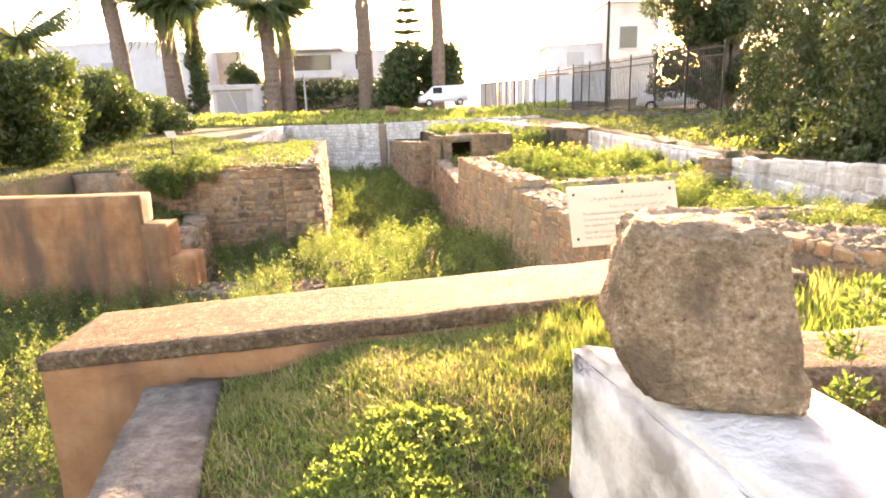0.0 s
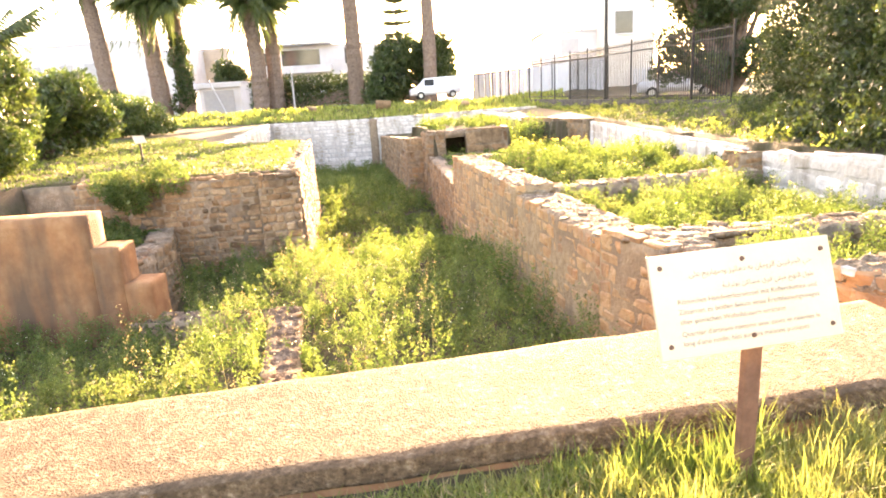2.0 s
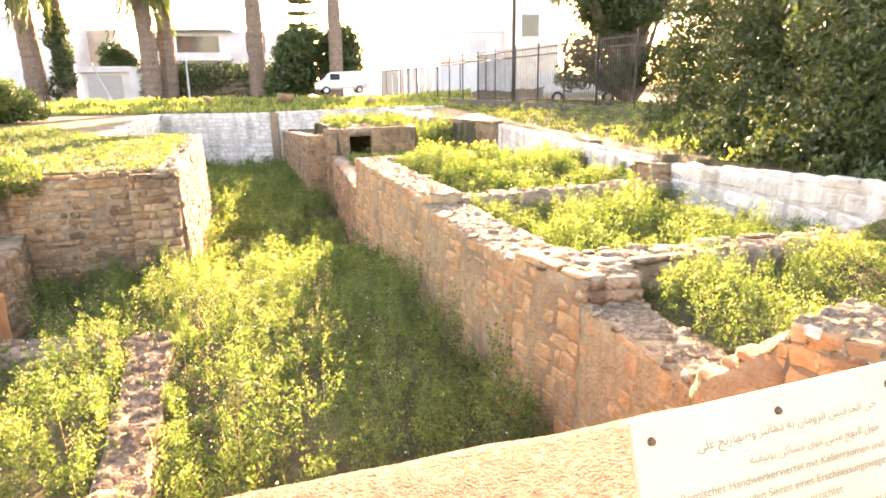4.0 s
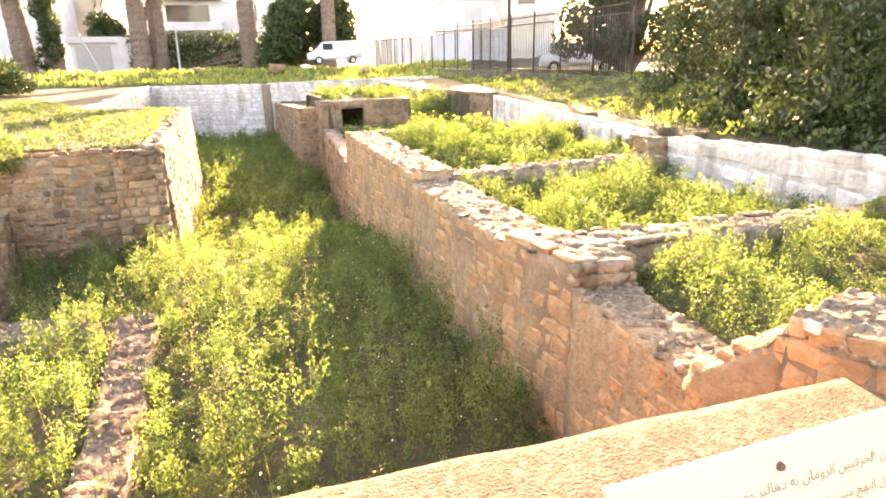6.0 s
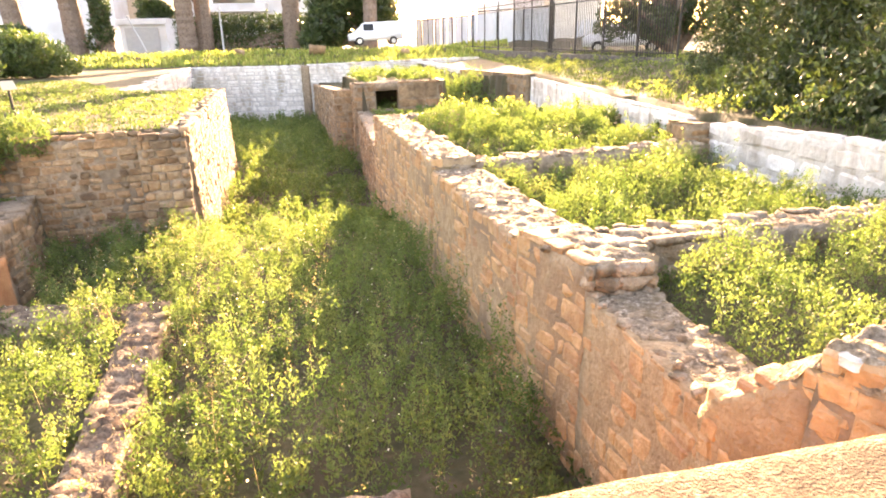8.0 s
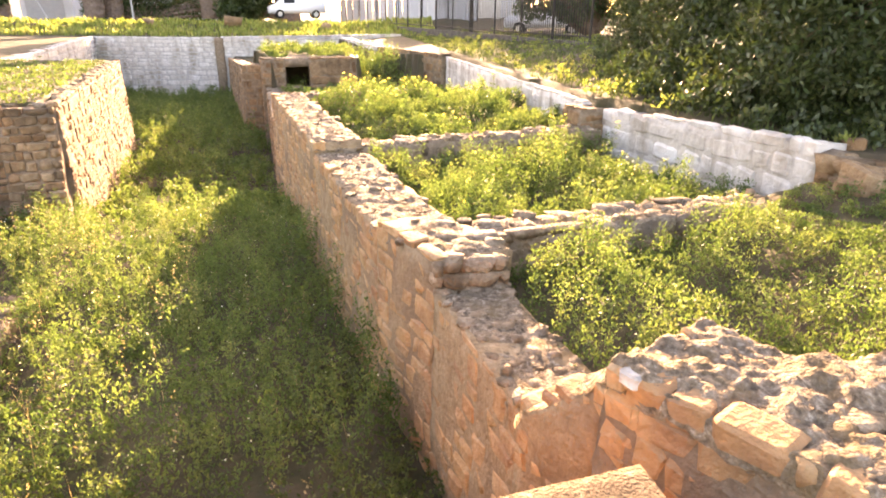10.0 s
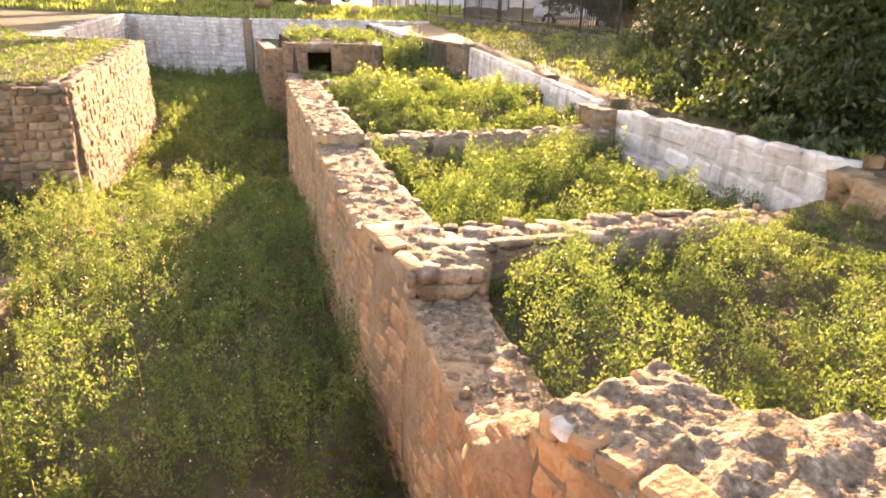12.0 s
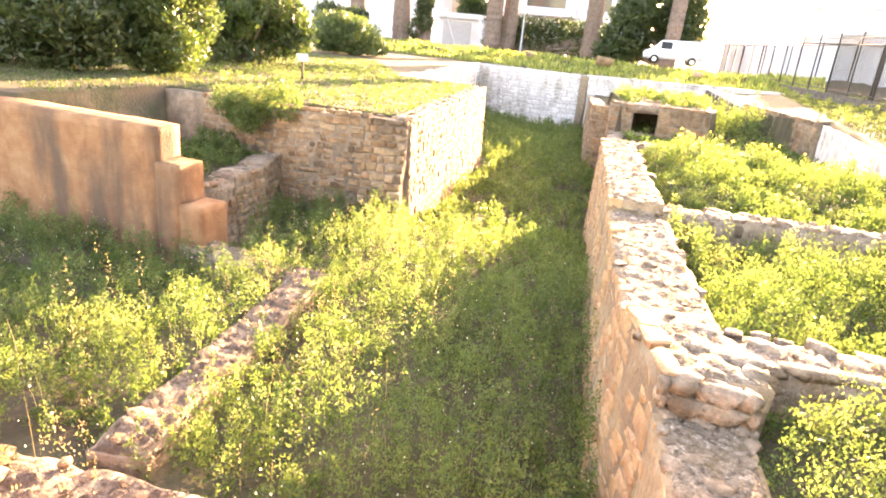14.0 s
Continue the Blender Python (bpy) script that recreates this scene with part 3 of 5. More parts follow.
rough_box((2.2, 4.93), (2.72, 3.95), 0.62, (-1.4, -1.4), (0.27, 0.27), M_MORTAR, "wall_body", near_cross, side=1, amp=0.03, step=0.05, round_top=0.02)
rough_box((2.6, 4.15), (6.5, 3.75), 0.75, (-1.0, -1.0), (0.27, 0.27), M_MORTAR, "wall_body", near_cross, side=1, amp=0.03, step=0.1, round_top=0.02)
lay_face(near_cross, M_WARMSTONE, (2.2, 4.93), (2.72, 3.95), (-1.3, -1.3), (0.31, 0.31), (0.15, 0.095), seed=70, proud=0.008, gap=-0.008)
lay_face(near_cross, M_WARMSTONE, (2.66, 5.17), (2.2, 4.93), (-0.6, -0.6), (0.31, 0.31), (0.15, 0.095), seed=71, proud=0.01, gap=-0.008)
bed_top(near_cross, M_CRUST, (2.19, 4.94), (2.71, 3.96), 0.64, (0.33, 0.325), step=0.016, relief=0.04, cell=0.26, seed=50, skirt=0.1)
bed_top(near_cross, M_CRUST, (2.62, 4.14), (6.5, 3.74), 0.78, (0.325, 0.33), step=0.025, relief=0.045, cell=0.26, seed=51, skirt=0.1)
lay_top(near_cross, M_TOPSTONE, (2.22, 4.93), (2.74, 3.95), 0.6, (0.32, 0.32), 0.15, 0.05, seed=72, keep=0.2, rise=0.1)
lay_top(near_cross, M_STONE, (2.9, 4.15), (6.5, 3.75), 0.75, (0.315, 0.315), 0.16, 0.05, seed=77, keep=0.2, rise=0.1)
LAID.append((near_cross, M_PLASTER, "corner_stone", [(3, pose(2.28, 4.86, 0.305, 4, 8, 30) @ Matrix.Diagonal((0.12, 0.08, 0.06, 1)))]))
bed_top(near_cross, M_CRUST, (2.07, 5.5), (2.22, 4.94), 0.4, (-0.28, 0.3), step=0.03, relief=0.07, cell=0.14, seed=52, skirt=0.06)
rough_box((2.06, 5.5), (2.22, 4.93), 0.4, (-1.6, -1.6), (-0.3, 0.28), M_WARMMORTAR, "wall_body", near_cross, side=1, amp=0.04, step=0.08)
lay_face(near_cross, M_WARMSTONE, (2.06, 5.5), (2.22, 4.93), (-1.5, -1.5), (-0.3, 0.28), (0.15, 0.1), seed=74, proud=0.008, gap=-0.008)

# the walls with the square opening, and the pier at the lane
tower = structure("wall_tower", "sandstone rubble walls with a square dark opening")
rough_box((-0.72, 24.5), (0.02, 24.55), 0.6, (-3.0, -3.0), (0.0, 0.0), M_MORTAR, "wall_body", tower, lean=0.05)
rough_box((0.02, 24.55), (0.78, 24.6), 0.6, (-3.0, -3.0), (-0.86, -0.86), M_MORTAR, "wall_body", tower)
rough_box((0.02, 24.55), (0.78, 24.6), 0.6, (-0.22, -0.22), (0.02, 0.02), M_MORTAR, "lintel", tower)
rough_box((0.78, 24.6), (2.3, 24.68), 0.6, (-3.0, -3.0), (0.03, 0.05), M_MORTAR, "wall_body", tower)
rough_box((2.3, 24.69), (2.15, 29.4), 0.5, (-3.0, -3.0), (0.05, -0.1), M_MORTAR, "wall_body", tower)
rough_box((-0.72, 24.5), (-0.9, 26.2), 0.5, (-3.2, -3.2), (0.0, -0.05), M_MORTAR, "wall_body", tower, side=-1)
rough_box((-1.5, 26.0), (-0.85, 26.03), 0.6, (-3.3, -3.3), (-0.3, -0.28), M_MORTAR, "pier", tower, lean=0.1)
rough_box((-1.5, 26.05), (-4.05, 41.6), 0.5, (-3.4, -3.6), (-0.3, -1.1), M_MORTAR, "wall_body", tower, side=-1, step=0.25, lean=0.08)
rough_box((-0.15, 25.1), (1.0, 25.15), 1.3, (-0.2, -0.2), (0.02, 0.02), M_MORTAR, "lintel", tower)
rough_box((0.2, 16.6), (-0.62, 24.5), 0.45, (-3.2, -3.2), (-0.85, -0.85), M_MORTAR, "wall_body", tower, side=-1, step=0.2)
lay_face(tower, M_STONE, (0.2, 16.6), (-0.62, 24.5), (-3.0, -3.0), (-0.82, -0.82), (0.32, 0.18), seed=86, side=-1)
for n, (a, b, z) in enumerate((((-0.72, 24.5), (0.02, 24.55), 0.02), ((0.78, 24.6), (2.3, 24.68), 0.06), ((-1.5, 26.0), (-0.85, 26.03), -0.28))):
    lay_face(tower, M_STONE, a, b, (-1.2, -1.2) if n == 1 else (-3.0, -3.0), (z, z), (0.32, 0.2) if n != 1 else (0.6, 0.42), seed=80 + n, lean=0.1 if n == 2 else 0.0)
lay_face(tower, M_STONE, (-4.05, 41.6), (-1.5, 26.05), (-3.4, -3.2), (-1.08, -0.28), (0.4, 0.22), seed=84, side=1, lean=0.08)
lay_face(tower, M_STONE, (-0.9, 26.2), (-0.72, 24.5), (-3.0, -3.0), (-0.04, 0.01), (0.32, 0.2), seed=85, side=1)
for n, (a, b, w, z0, z1) in enumerate((((-0.7, 24.52), (2.28, 24.67), 0.55, 0.05, 0.06), ((-1.5, 26.0), (-0.85, 26.03), 0.6, -0.27, -0.26), ((2.3, 24.9), (2.16, 29.3), 0.5, 0.06, -0.08))):
    bed_top(tower, M_CRUST, a, b, w, (z0, z1), relief=0.05, cell=0.2, step=0.07, seed=60 + n)
    lay_top(tower, M_TOPSTONE, a, b, w, (z0 - 0.02, z1 - 0.02), 0.24, 0.1, seed=87 + n, keep=0.6)
back = structure("wall_back_diagonal", "brown broken rubble wall behind the opening")
rough_box((3.4, 29.5), (5.1, 24.35), 0.5, (-2.0, -2.0), (0.14, 0.18), M_MORTAR, "wall_body", back)
lay_face(back, M_STONE, (3.4, 29.5), (5.1, 24.35), (-1.3, -1.3), (0.16, 0.2), (0.4, 0.22), seed=120)
lay_top(back, M_TOPSTONE, (3.4, 29.5), (5.1, 24.35), 0.5, (0.14, 0.18), 0.26, 0.1, seed=121, keep=0.6)
white_back = structure("wall_white_back", "low broken whitewashed wall behind the opening")
rough_box((2.3, 40.2), (3.38, 29.55), 0.45, (-1.6, -1.6), (0.08, 0.16), M_WHITE, "wall_body", white_back, amp=0.03)
lay_face(white_back, M_WHITE, (2.3, 40.2), (3.38, 29.55), (-1.0, -1.0), (0.1, 0.18), (0.5, 0.26), proud=0.02, seed=122, gap=0.01)

# the ochre wall with its stepped end, and the low stone bench beside it
ochre = structure("wall_ochre", "tall ochre rendered wall with a stepped end")
rough_box((-20.0, 9.9), (-5.42, 10.52), 0.55, (-2.6, -2.6), (-0.05, -0.08), M_OCHRE, "wall_body", ochre, amp=0.014, step=0.16, round_top=0.01)
rough_box((-5.42, 10.52), (-5.0, 10.53), 0.55, (-2.6, -2.6), (-0.58, -0.58), M_OCHRE, "step", ochre, amp=0.01, step=0.1, round_top=0.012)
rough_box((-5.0, 10.53), (-4.6, 10.54), 0.58, (-2.6, -2.6), (-1.16, -1.16), M_OCHRE, "step", ochre, amp=0.01, step=0.1, round_top=0.012)
niche = structure("wall_niche", "low curved rubble wall holding an overgrown terrace")
for n, (a, b, z) in enumerate((((-5.3, 11.1), (-5.12, 11.9), -1.05), ((-5.12, 11.9), (-5.2, 12.8), -0.98), ((-5.2, 12.8), (-5.6, 13.85), -0.95))):
    rough_box(a, b, 0.45, (-2.6, -2.6), (z, z), M_MORTAR, "wall_body", niche, lean=0.1)
    lay_face(niche, M_STONE, b, a, (-2.4, -2.4), (z, z), (0.26, 0.15), seed=90 + n, side=-1, lean=0.1)
    lay_top(niche, M_TOPSTONE, a, b, 0.4, (z, z), 0.2, 0.09, seed=95 + n)
rough_box((-8.6, 13.95), (-5.7, 13.95), 0.35, (-1.4, -1.4), (-0.04, -0.04), M_MORTAR, "wall_body", niche)
lay_face(niche, M_STONE, (-7.6, 13.95), (-5.7, 13.95), (-1.1, -1.1), (0.0, 0.0), (0.25, 0.14), seed=99)

# rubble footings in the pit
stub = structure("wall_rubble_stub", "half-buried rubble footing crossing the pit", "rubble wall")
for n, (a, b, z0, z1) in enumerate((((-1.42, 6.4), (-2.3, 10.4), -1.52, -1.58), ((-2.3, 10.4), (-5.3, 11.05), -1.6, -1.8))):
    rough_box(a, b, 0.45, (-2.5, -2.5), (z0 - 0.03, z1 - 0.03), M_MORTAR, "wall_body", stub, amp=0.04, step=0.1, side=1)
    bed_top(stub, M_DIRT, a, b, 0.46, (z0, z1), relief=0.06, cell=0.18, seed=40 + n)
    lay_top(stub, M_STONE, a, b, 0.44, (z0, z1), 0.2, 0.07, seed=110 + n, keep=0.22)
ledge = structure("wall_rubble_ledge", "reddish rubble ledge at the foot of the low wall", "rubble wall")
rough_box((-2.4, 5.45), (0.68, 5.83), 0.6, (-2.4, -2.4), (-1.56, -1.43), M_MORTAR, "wall_body", ledge, amp=0.05, step=0.1)
bed_top(ledge, M_DIRT, (-2.4, 5.45), (0.68, 5.83), 0.6, (-1.52, -1.4), relief=0.06, cell=0.2, seed=45)
lay_top(ledge, M_STONE, (-2.4, 5.45), (0.68, 5.83), 0.6, (-1.52, -1.4), 0.2, 0.08, seed=115, keep=0.3)
slab = structure("wall_right_slab", "low broken stone slab wall beside the plinth")
rough_box((1.28, 2.28), (3.6, 2.45), 0.5, (-0.5, -0.5), (0.26, 0.3), M_PEBBLE, "wall_body", slab, amp=0.03, step=0.08, round_top=0.02)

# ---------------------------------------------------------------- plants
def leaf_mesh(name, P, size, mat, tall=1.0, up=0.35, seed=0, lance=2.0, kind="stuff", label="", category="", parent=None):
    """Small pointed leaves, one quad each, at the places P, turned every way but mostly outward and up."""
    g = np.random.default_rng(seed)
    n = len(P)
    d = g.normal(size=(n, 3))
    d[:, 2] = np.abs(d[:, 2]) * tall + up
    d /= np.linalg.norm(d, axis=1)[:, None]
    s = np.cross(d, g.normal(size=(n, 3)))
    s /= np.linalg.norm(s, axis=1)[:, None] + 1e-9
    L = (size * g.uniform(0.6, 1.4, n))[:, None] if np.isscalar(size) else (size * g.uniform(0.7, 1.3, n))[:, None]
    w = L / lance
    V = np.stack([P, P + d * L * 0.5 + s * w * 0.5, P + d * L, P + d * L * 0.5 - s * w * 0.5], 1).reshape(-1, 3)
    me = bpy.data.meshes.new(name)
    me.vertices.add(4 * n)
    me.vertices.foreach_set("co", V.ravel())
    me.loops.add(4 * n)
    me.loops.foreach_set("vertex_index", np.arange(4 * n))
    me.polygons.add(n)
    me.polygons.foreach_set("loop_start", np.arange(0, 4 * n, 4))
    me.update(calc_edges=True)
    me.materials.append(mat)
    ob = new(name, me)
    if parent:
        ob.parent = parent
    return tagged(ob, label, category, kind=kind)


def blade_mesh(name, B, height, width, mat, seed=0, bend=0.45, label="", category=""):
    """Grass blades or stalks: two bent segments each, from the roots B."""
    g = np.random.default_rng(seed)
    n = len(B)
    a = g.uniform(0, 6.283, n)
    h = height * g.uniform(0.5, 1.3, n)
    lean = np.stack([np.cos(a), np.sin(a), np.zeros(n)], 1) * (h * bend * g.uniform(0.1, 1, n))[:, None]
    b = a + g.uniform(0.8, 2.3, n)
    s = np.stack([np.cos(b), np.sin(b), np.zeros(n)], 1) * width * 0.5
    upv = np.stack([np.zeros(n), np.zeros(n), h], 1)
    V = np.stack([B - s, B + s, B + lean * 0.35 + upv * 0.6 + s * 0.8, B + lean * 0.35 + upv * 0.6 - s * 0.8, B + lean + upv], 1).reshape(-1, 3)
    k = 5 * np.arange(n)[:, None]
    faces = (k + np.array([0, 1, 2, 3])).tolist() + (k + np.array([3, 2, 4])).tolist()
    ob = mesh_of(name, V.tolist(), faces, mat)
    return tagged(ob, label, category, kind="stuff")


def scatter(poly, per_m2, seed, keep=None):
    g = np.random.default_rng(seed)
    xs, ys = [p[0] for p in poly], [p[1] for p in poly]
    n = int((max(xs) - min(xs)) * (max(ys) - min(ys)) * per_m2)
    X, Y = g.uniform(min(xs), max(xs), n), g.uniform(min(ys), max(ys), n)
    ok = inside(poly, X, Y)
    if keep is not None:
        ok &= g.uniform(size=n) < keep(X, Y)
    return X[ok], Y[ok]


def weeds(name, poly, per_m2, leaves, height, radius, size, mat, seed, label, keep=None, patch=1.6, low=0.22, tall=None, bloom=0):
    """Leafy weeds: shoots set with leaves, gathered in bushy clumps with lower growth between them."""
    g = np.random.default_rng(seed)
    X, Y = scatter(poly, per_m2, seed, keep)
    n = len(X)
    CX, CY = scatter(poly, 4.6 / patch ** 2, seed + 500)
    CR = g.uniform(0.2, 0.45, len(CX)) * patch
    CH = g.uniform(0.35, 1.2, len(CX))
    swell = np.full(n, low)
    alone = np.ones(n, bool)
    for cx, cy, cr, ch in zip(CX, CY, CR, CH):
        d2 = ((X - cx) ** 2 + (Y - cy) ** 2) / cr ** 2
        near = d2 < 1
        swell[near] = np.maximum(swell[near], low + ch * (1 - d2[near]) ** 0.7)
        alone[near] = False
    stay = ~alone | (g.uniform(size=n) < 0.65)
    X, Y, swell = X[stay], Y[stay], swell[stay]
    n = len(X)
    H = height * swell * g.uniform(0.84, 1.08, n) * np.where(g.uniform(size=n) < 0.08, 1.3, 1.0)
    if tall is not None:
        H = H * tall(X, Y)
    k = np.repeat(np.arange(n), leaves)
    m = len(k)
    u = g.uniform(0, 1, m) ** 0.5
    a = g.uniform(0, 6.283, m)
    lx, ly = g.normal(0, 0.13, n), g.normal(0, 0.13, n)
    r = radius * g.uniform(0.1, 1, m) * (1.1 - 0.65 * u)
    z = ground_height(X, Y)
    P = np.stack([X[k] + lx[k] * u * H[k] + r * np.cos(a), Y[k] + ly[k] * u * H[k] + r * np.sin(a), z[k] + u * H[k]], 1)
    if bloom:
        f = np.argsort(-H * g.uniform(0.6, 1.0, n))[:bloom]
        T = np.stack([X[f] + lx[f] * H[f], Y[f] + ly[f] * H[f], z[f] + H[f] * 1.03], 1)
        T = np.repeat(T, 5, 0) + g.normal(0, 0.006, (5 * len(f), 3))
        leaf_mesh("small_yellow_flowers", T, size * 0.55, M_YELLOW, seed=seed + 3, lance=1.5, up=0.1, label="small pale yellow flowers on tall weeds", category="flowers")
    return leaf_mesh(name, P, size * 1.12 * (1.15 - 0.45 * u), mat, seed=seed, lance=2.2, label=label, category="weeds")



PIT_NEAR = [(-6.0, 4.4), (2.2, 4.6), (1.9, 7.0), (1.5, 9.5), (0.9, 12.5), (-3.2, 14.2), (-5.5, 13.5), (-4.5, 11.2), (-9, 10.3), (-9, 4.4)]
LANE_FAR = [(0.9, 12.5), (0.1, 16.7), (-0.75, 24.3), (-3.9, 41.0), (-10.9, 42.0), (-8.0, 25.0), (-4.8, 24.2), (-3.15, 14.4)]
PATH_BARE = lambda X, Y: 1 - 0.98 * np.exp(-((((X + 2.1) / 0.9) ** 2 + ((Y - 17.2) / 0.8) ** 2) ** 2))
NO_STUB = lambda X, Y: (1 - 0.97 * (np.abs((X + 1.69) + (Y - 6.6) * 0.22) < 0.25) * (Y > 6.0) * (Y < 10.5)) * (1 - 0.95 * (Y < 6.55) * (Y > 5.3) * (X > -2.6) * (X < 0.8)) * (1 - 0.85 * np.exp(-((X + 0.35) / 0.35) ** 2 - ((Y - 8.0) / 0.45) ** 2))
weeds("weeds_in_pit", PIT_NEAR, 88, 48, 0.56, 0.1, 0.038, M_LEAF, 1, "knee-high leafy green weeds filling the pit", NO_STUB, patch=0.95, low=0.24, tall=lambda X, Y: 1 + 0.3 * smooth01(-1.4, 0.4, X))
weeds("weeds_along_lane", LANE_FAR, 24, 32, 0.66, 0.16, 0.085, M_LEAF, 2, "leafy green weeds on the sunken lane", PATH_BARE, patch=1.25, low=0.22, tall=lambda X, Y: 0.75 + 0.25 * smooth01(17, 20, Y))
CELL_1 = [(2.5, 5.1), (2.42, 7.3), (5.6, 8.15), (6.6, 8.0), (6.6, 4.7), (3.0, 4.8)]
CELL_2 = [(2.25, 7.95), (1.8, 11.1), (5.4, 12.0), (5.9, 8.8)]
CELL_3 = [(1.75, 11.75), (0.85, 16.4), (3.6, 17.3), (5.3, 17.6), (5.4, 12.7)]
CELL_4 = [(0.5, 17.2), (-0.2, 24.2), (5.2, 24.5), (5.3, 18)]
weeds("weeds_in_near_cell", CELL_1, 110, 60, 0.4, 0.12, 0.028, M_LEAF, 3, "dense leafy green weeds in a walled cell", patch=0.85, low=0.35, tall=lambda X, Y: 1.2 - 0.35 * smooth01(2.9, 3.8, X) - 0.55 * smooth01(4.2, 5.6, X))
weeds("weeds_in_middle_cell", CELL_2, 95, 60, 0.5, 0.13, 0.036, M_LEAF, 4, "dense leafy green weeds in a walled cell", patch=1.2, low=0.3, bloom=40)
weeds("weeds_in_far_cell", CELL_3, 56, 44, 0.47, 0.15, 0.055, M_LEAF, 5, "dense leafy green weeds in a walled cell", patch=2.2, low=0.3, bloom=90)
weeds("weeds_by_opening", CELL_4, 12, 34, 0.35, 0.2, 0.09, M_LEAF, 6, "leafy green weeds before a stone wall")
weeds("weeds_on_terrace", [(-5.7, 13.6), (-5.6, 11.4), (-7.2, 11.3), (-7.2, 13.8)], 40, 50, 0.34, 0.18, 0.07, M_LEAF, 7, "leafy green weeds on the stone terrace")
weeds("weeds_in_corner", [(-1.9, 0.5), (-1.9, 3.2), (-6, 4.4), (-9, 4.4), (-9, 0.5)], 24, 44, 0.42, 0.2, 0.068, M_LEAF, 8, "leafy green weeds below the platform", patch=1.3, low=0.22)

BLOCK_LAWN = [(-3.5, 14.7), (-5.1, 24.0), (-8.2, 24.4), (-13, 32), (-22, 32), (-22, 15), (-8.6, 11.2), (-8.6, 14.2), (-5.8, 14.2)]
gx_, gy_ = scatter(BLOCK_LAWN, 130, 11)
blade_mesh("grass_on_block", np.stack([gx_, gy_, ground_height(gx_, gy_) - 0.01], 1), 0.055, 0.034, M_LAWN, 11, label="short sunlit lawn grass", category="grass")
weeds("lawn_herbs", [(-3.4, 14.6), (-5.0, 24.0), (-8.2, 24.4), (-12, 30), (-12, 16), (-6, 14.2)], 7, 14, 0.12, 0.16, 0.07, M_LEAF, 12, "low leafy herbs in the lawn", patch=2.2)
RIGHT_LAWN = [(5.7, 13.2), (6.2, 8.6), (9, 8), (12, 28), (9, 40), (5.6, 40), (5.6, 25)]
gx_, gy_ = scatter(RIGHT_LAWN, 190, 13, lambda X, Y: np.clip(0.55 + 0.8 * waves(X, Y, 1.7, 2.6), 0.06, 1))
blade_mesh("grass_by_side_wall", np.stack([gx_, gy_, ground_height(gx_, gy_) - 0.01], 1), 0.1, 0.022, M_LAWN, 13, label="rough yellow-green grass on the bank", category="grass")
weeds("tufts_on_side_lawn", RIGHT_LAWN, 7, 26, 0.24, 0.18, 0.075, M_GRASS, 25, "low yellow-green tufts on the rough side lawn", lambda X, Y: np.clip(0.35 + 1.1 * waves(X, Y, 2.1, 1.4), 0, 1), patch=1.2, low=0.25)
BANK = [(-30, 43.5), (8, 42), (9, 52), (-30, 54)]
gx_, gy_ = scatter(BANK, 45, 14)
blade_mesh("grass_on_bank", np.stack([gx_, gy_, ground_height(gx_, gy_) - 0.01], 1), 0.3, 0.09, M_GRASS, 14, label="longer grass on the earth bank", category="grass")
TOWER_TOP = [(-0.6, 25.1), (2.2, 25.2), (2.2, 29.6), (-1.3, 29.8)]
weeds("weeds_behind_opening", TOWER_TOP, 26, 26, 0.38, 0.16, 0.08, M_LEAF, 15, "yellow-green weeds on top of the stonework")
weeds("weeds_in_hollow", [(2.5, 25.3), (4.6, 25.3), (3.3, 29.8), (2.3, 29.8)], 30, 28, 0.9, 0.18, 0.085, M_LEAF, 24, "leafy green weeds behind the broken wall", low=0.5)

PLATFORM = [(-0.42, -0.6), (-1.36, 3.36), (1.9, 3.6), (2.2, 3.2), (2.2, 2.0), (0.3, 2.1), (0.2, -0.6)]
gx_, gy_ = scatter(PLATFORM, 9000, 16, lambda X, Y: np.clip(0.55 + 0.5 * waves(X, Y, 0.8, 4) + 0.3 * smooth01(2.2, 2.9, Y), 0.15, 1))
blade_mesh("grass_on_platform", np.stack([gx_, gy_, ground_height(gx_, gy_) - 0.01], 1), 0.06, 0.007, M_GRASS, 16, label="mown grass and dry stalks on the platform", category="grass", bend=1.3)
gx_, gy_ = scatter(PLATFORM, 3600, 26, lambda X, Y: np.clip(0.5 + 0.9 * waves(X, Y, 0.6, 2.1), 0.1, 1))
blade_mesh("dry_grass_on_platform", np.stack([gx_, gy_, ground_height(gx_, gy_) - 0.01], 1), 0.065, 0.005, M_STRAW, 26, label="pale dry straw among the platform grass", category="grass", bend=1.2)
EDGE = [(-0.4, 3.05), (-0.3, 3.42), (0.4, 3.5), (1.7, 3.6), (1.75, 3.1), (0.9, 2.75), (0.4, 2.7)]
gx_, gy_ = scatter(EDGE, 9000, 17, lambda X, Y: 0.25 + 0.75 * smooth01(-0.2, 0.8, X))
blade_mesh("tall_grass_at_wall", np.stack([gx_, gy_, ground_height(gx_, gy_) - 0.01], 1), 0.2 * (0.3 + 0.7 * smooth01(-0.1, 0.9, gx_)) * (0.65 + 0.45 * waves(gx_, gy_, 0.35)), 0.005, M_GRASS, 17, label="long backlit grass against the low wall", category="grass", bend=0.9)
RIGHT_GRASS = [(1.5, 2.85), (2.1, 4.0), (2.5, 3.9), (5.5, 3.7), (5.5, 2.8)]
gx_, gy_ = scatter(RIGHT_GRASS, 2500, 18)
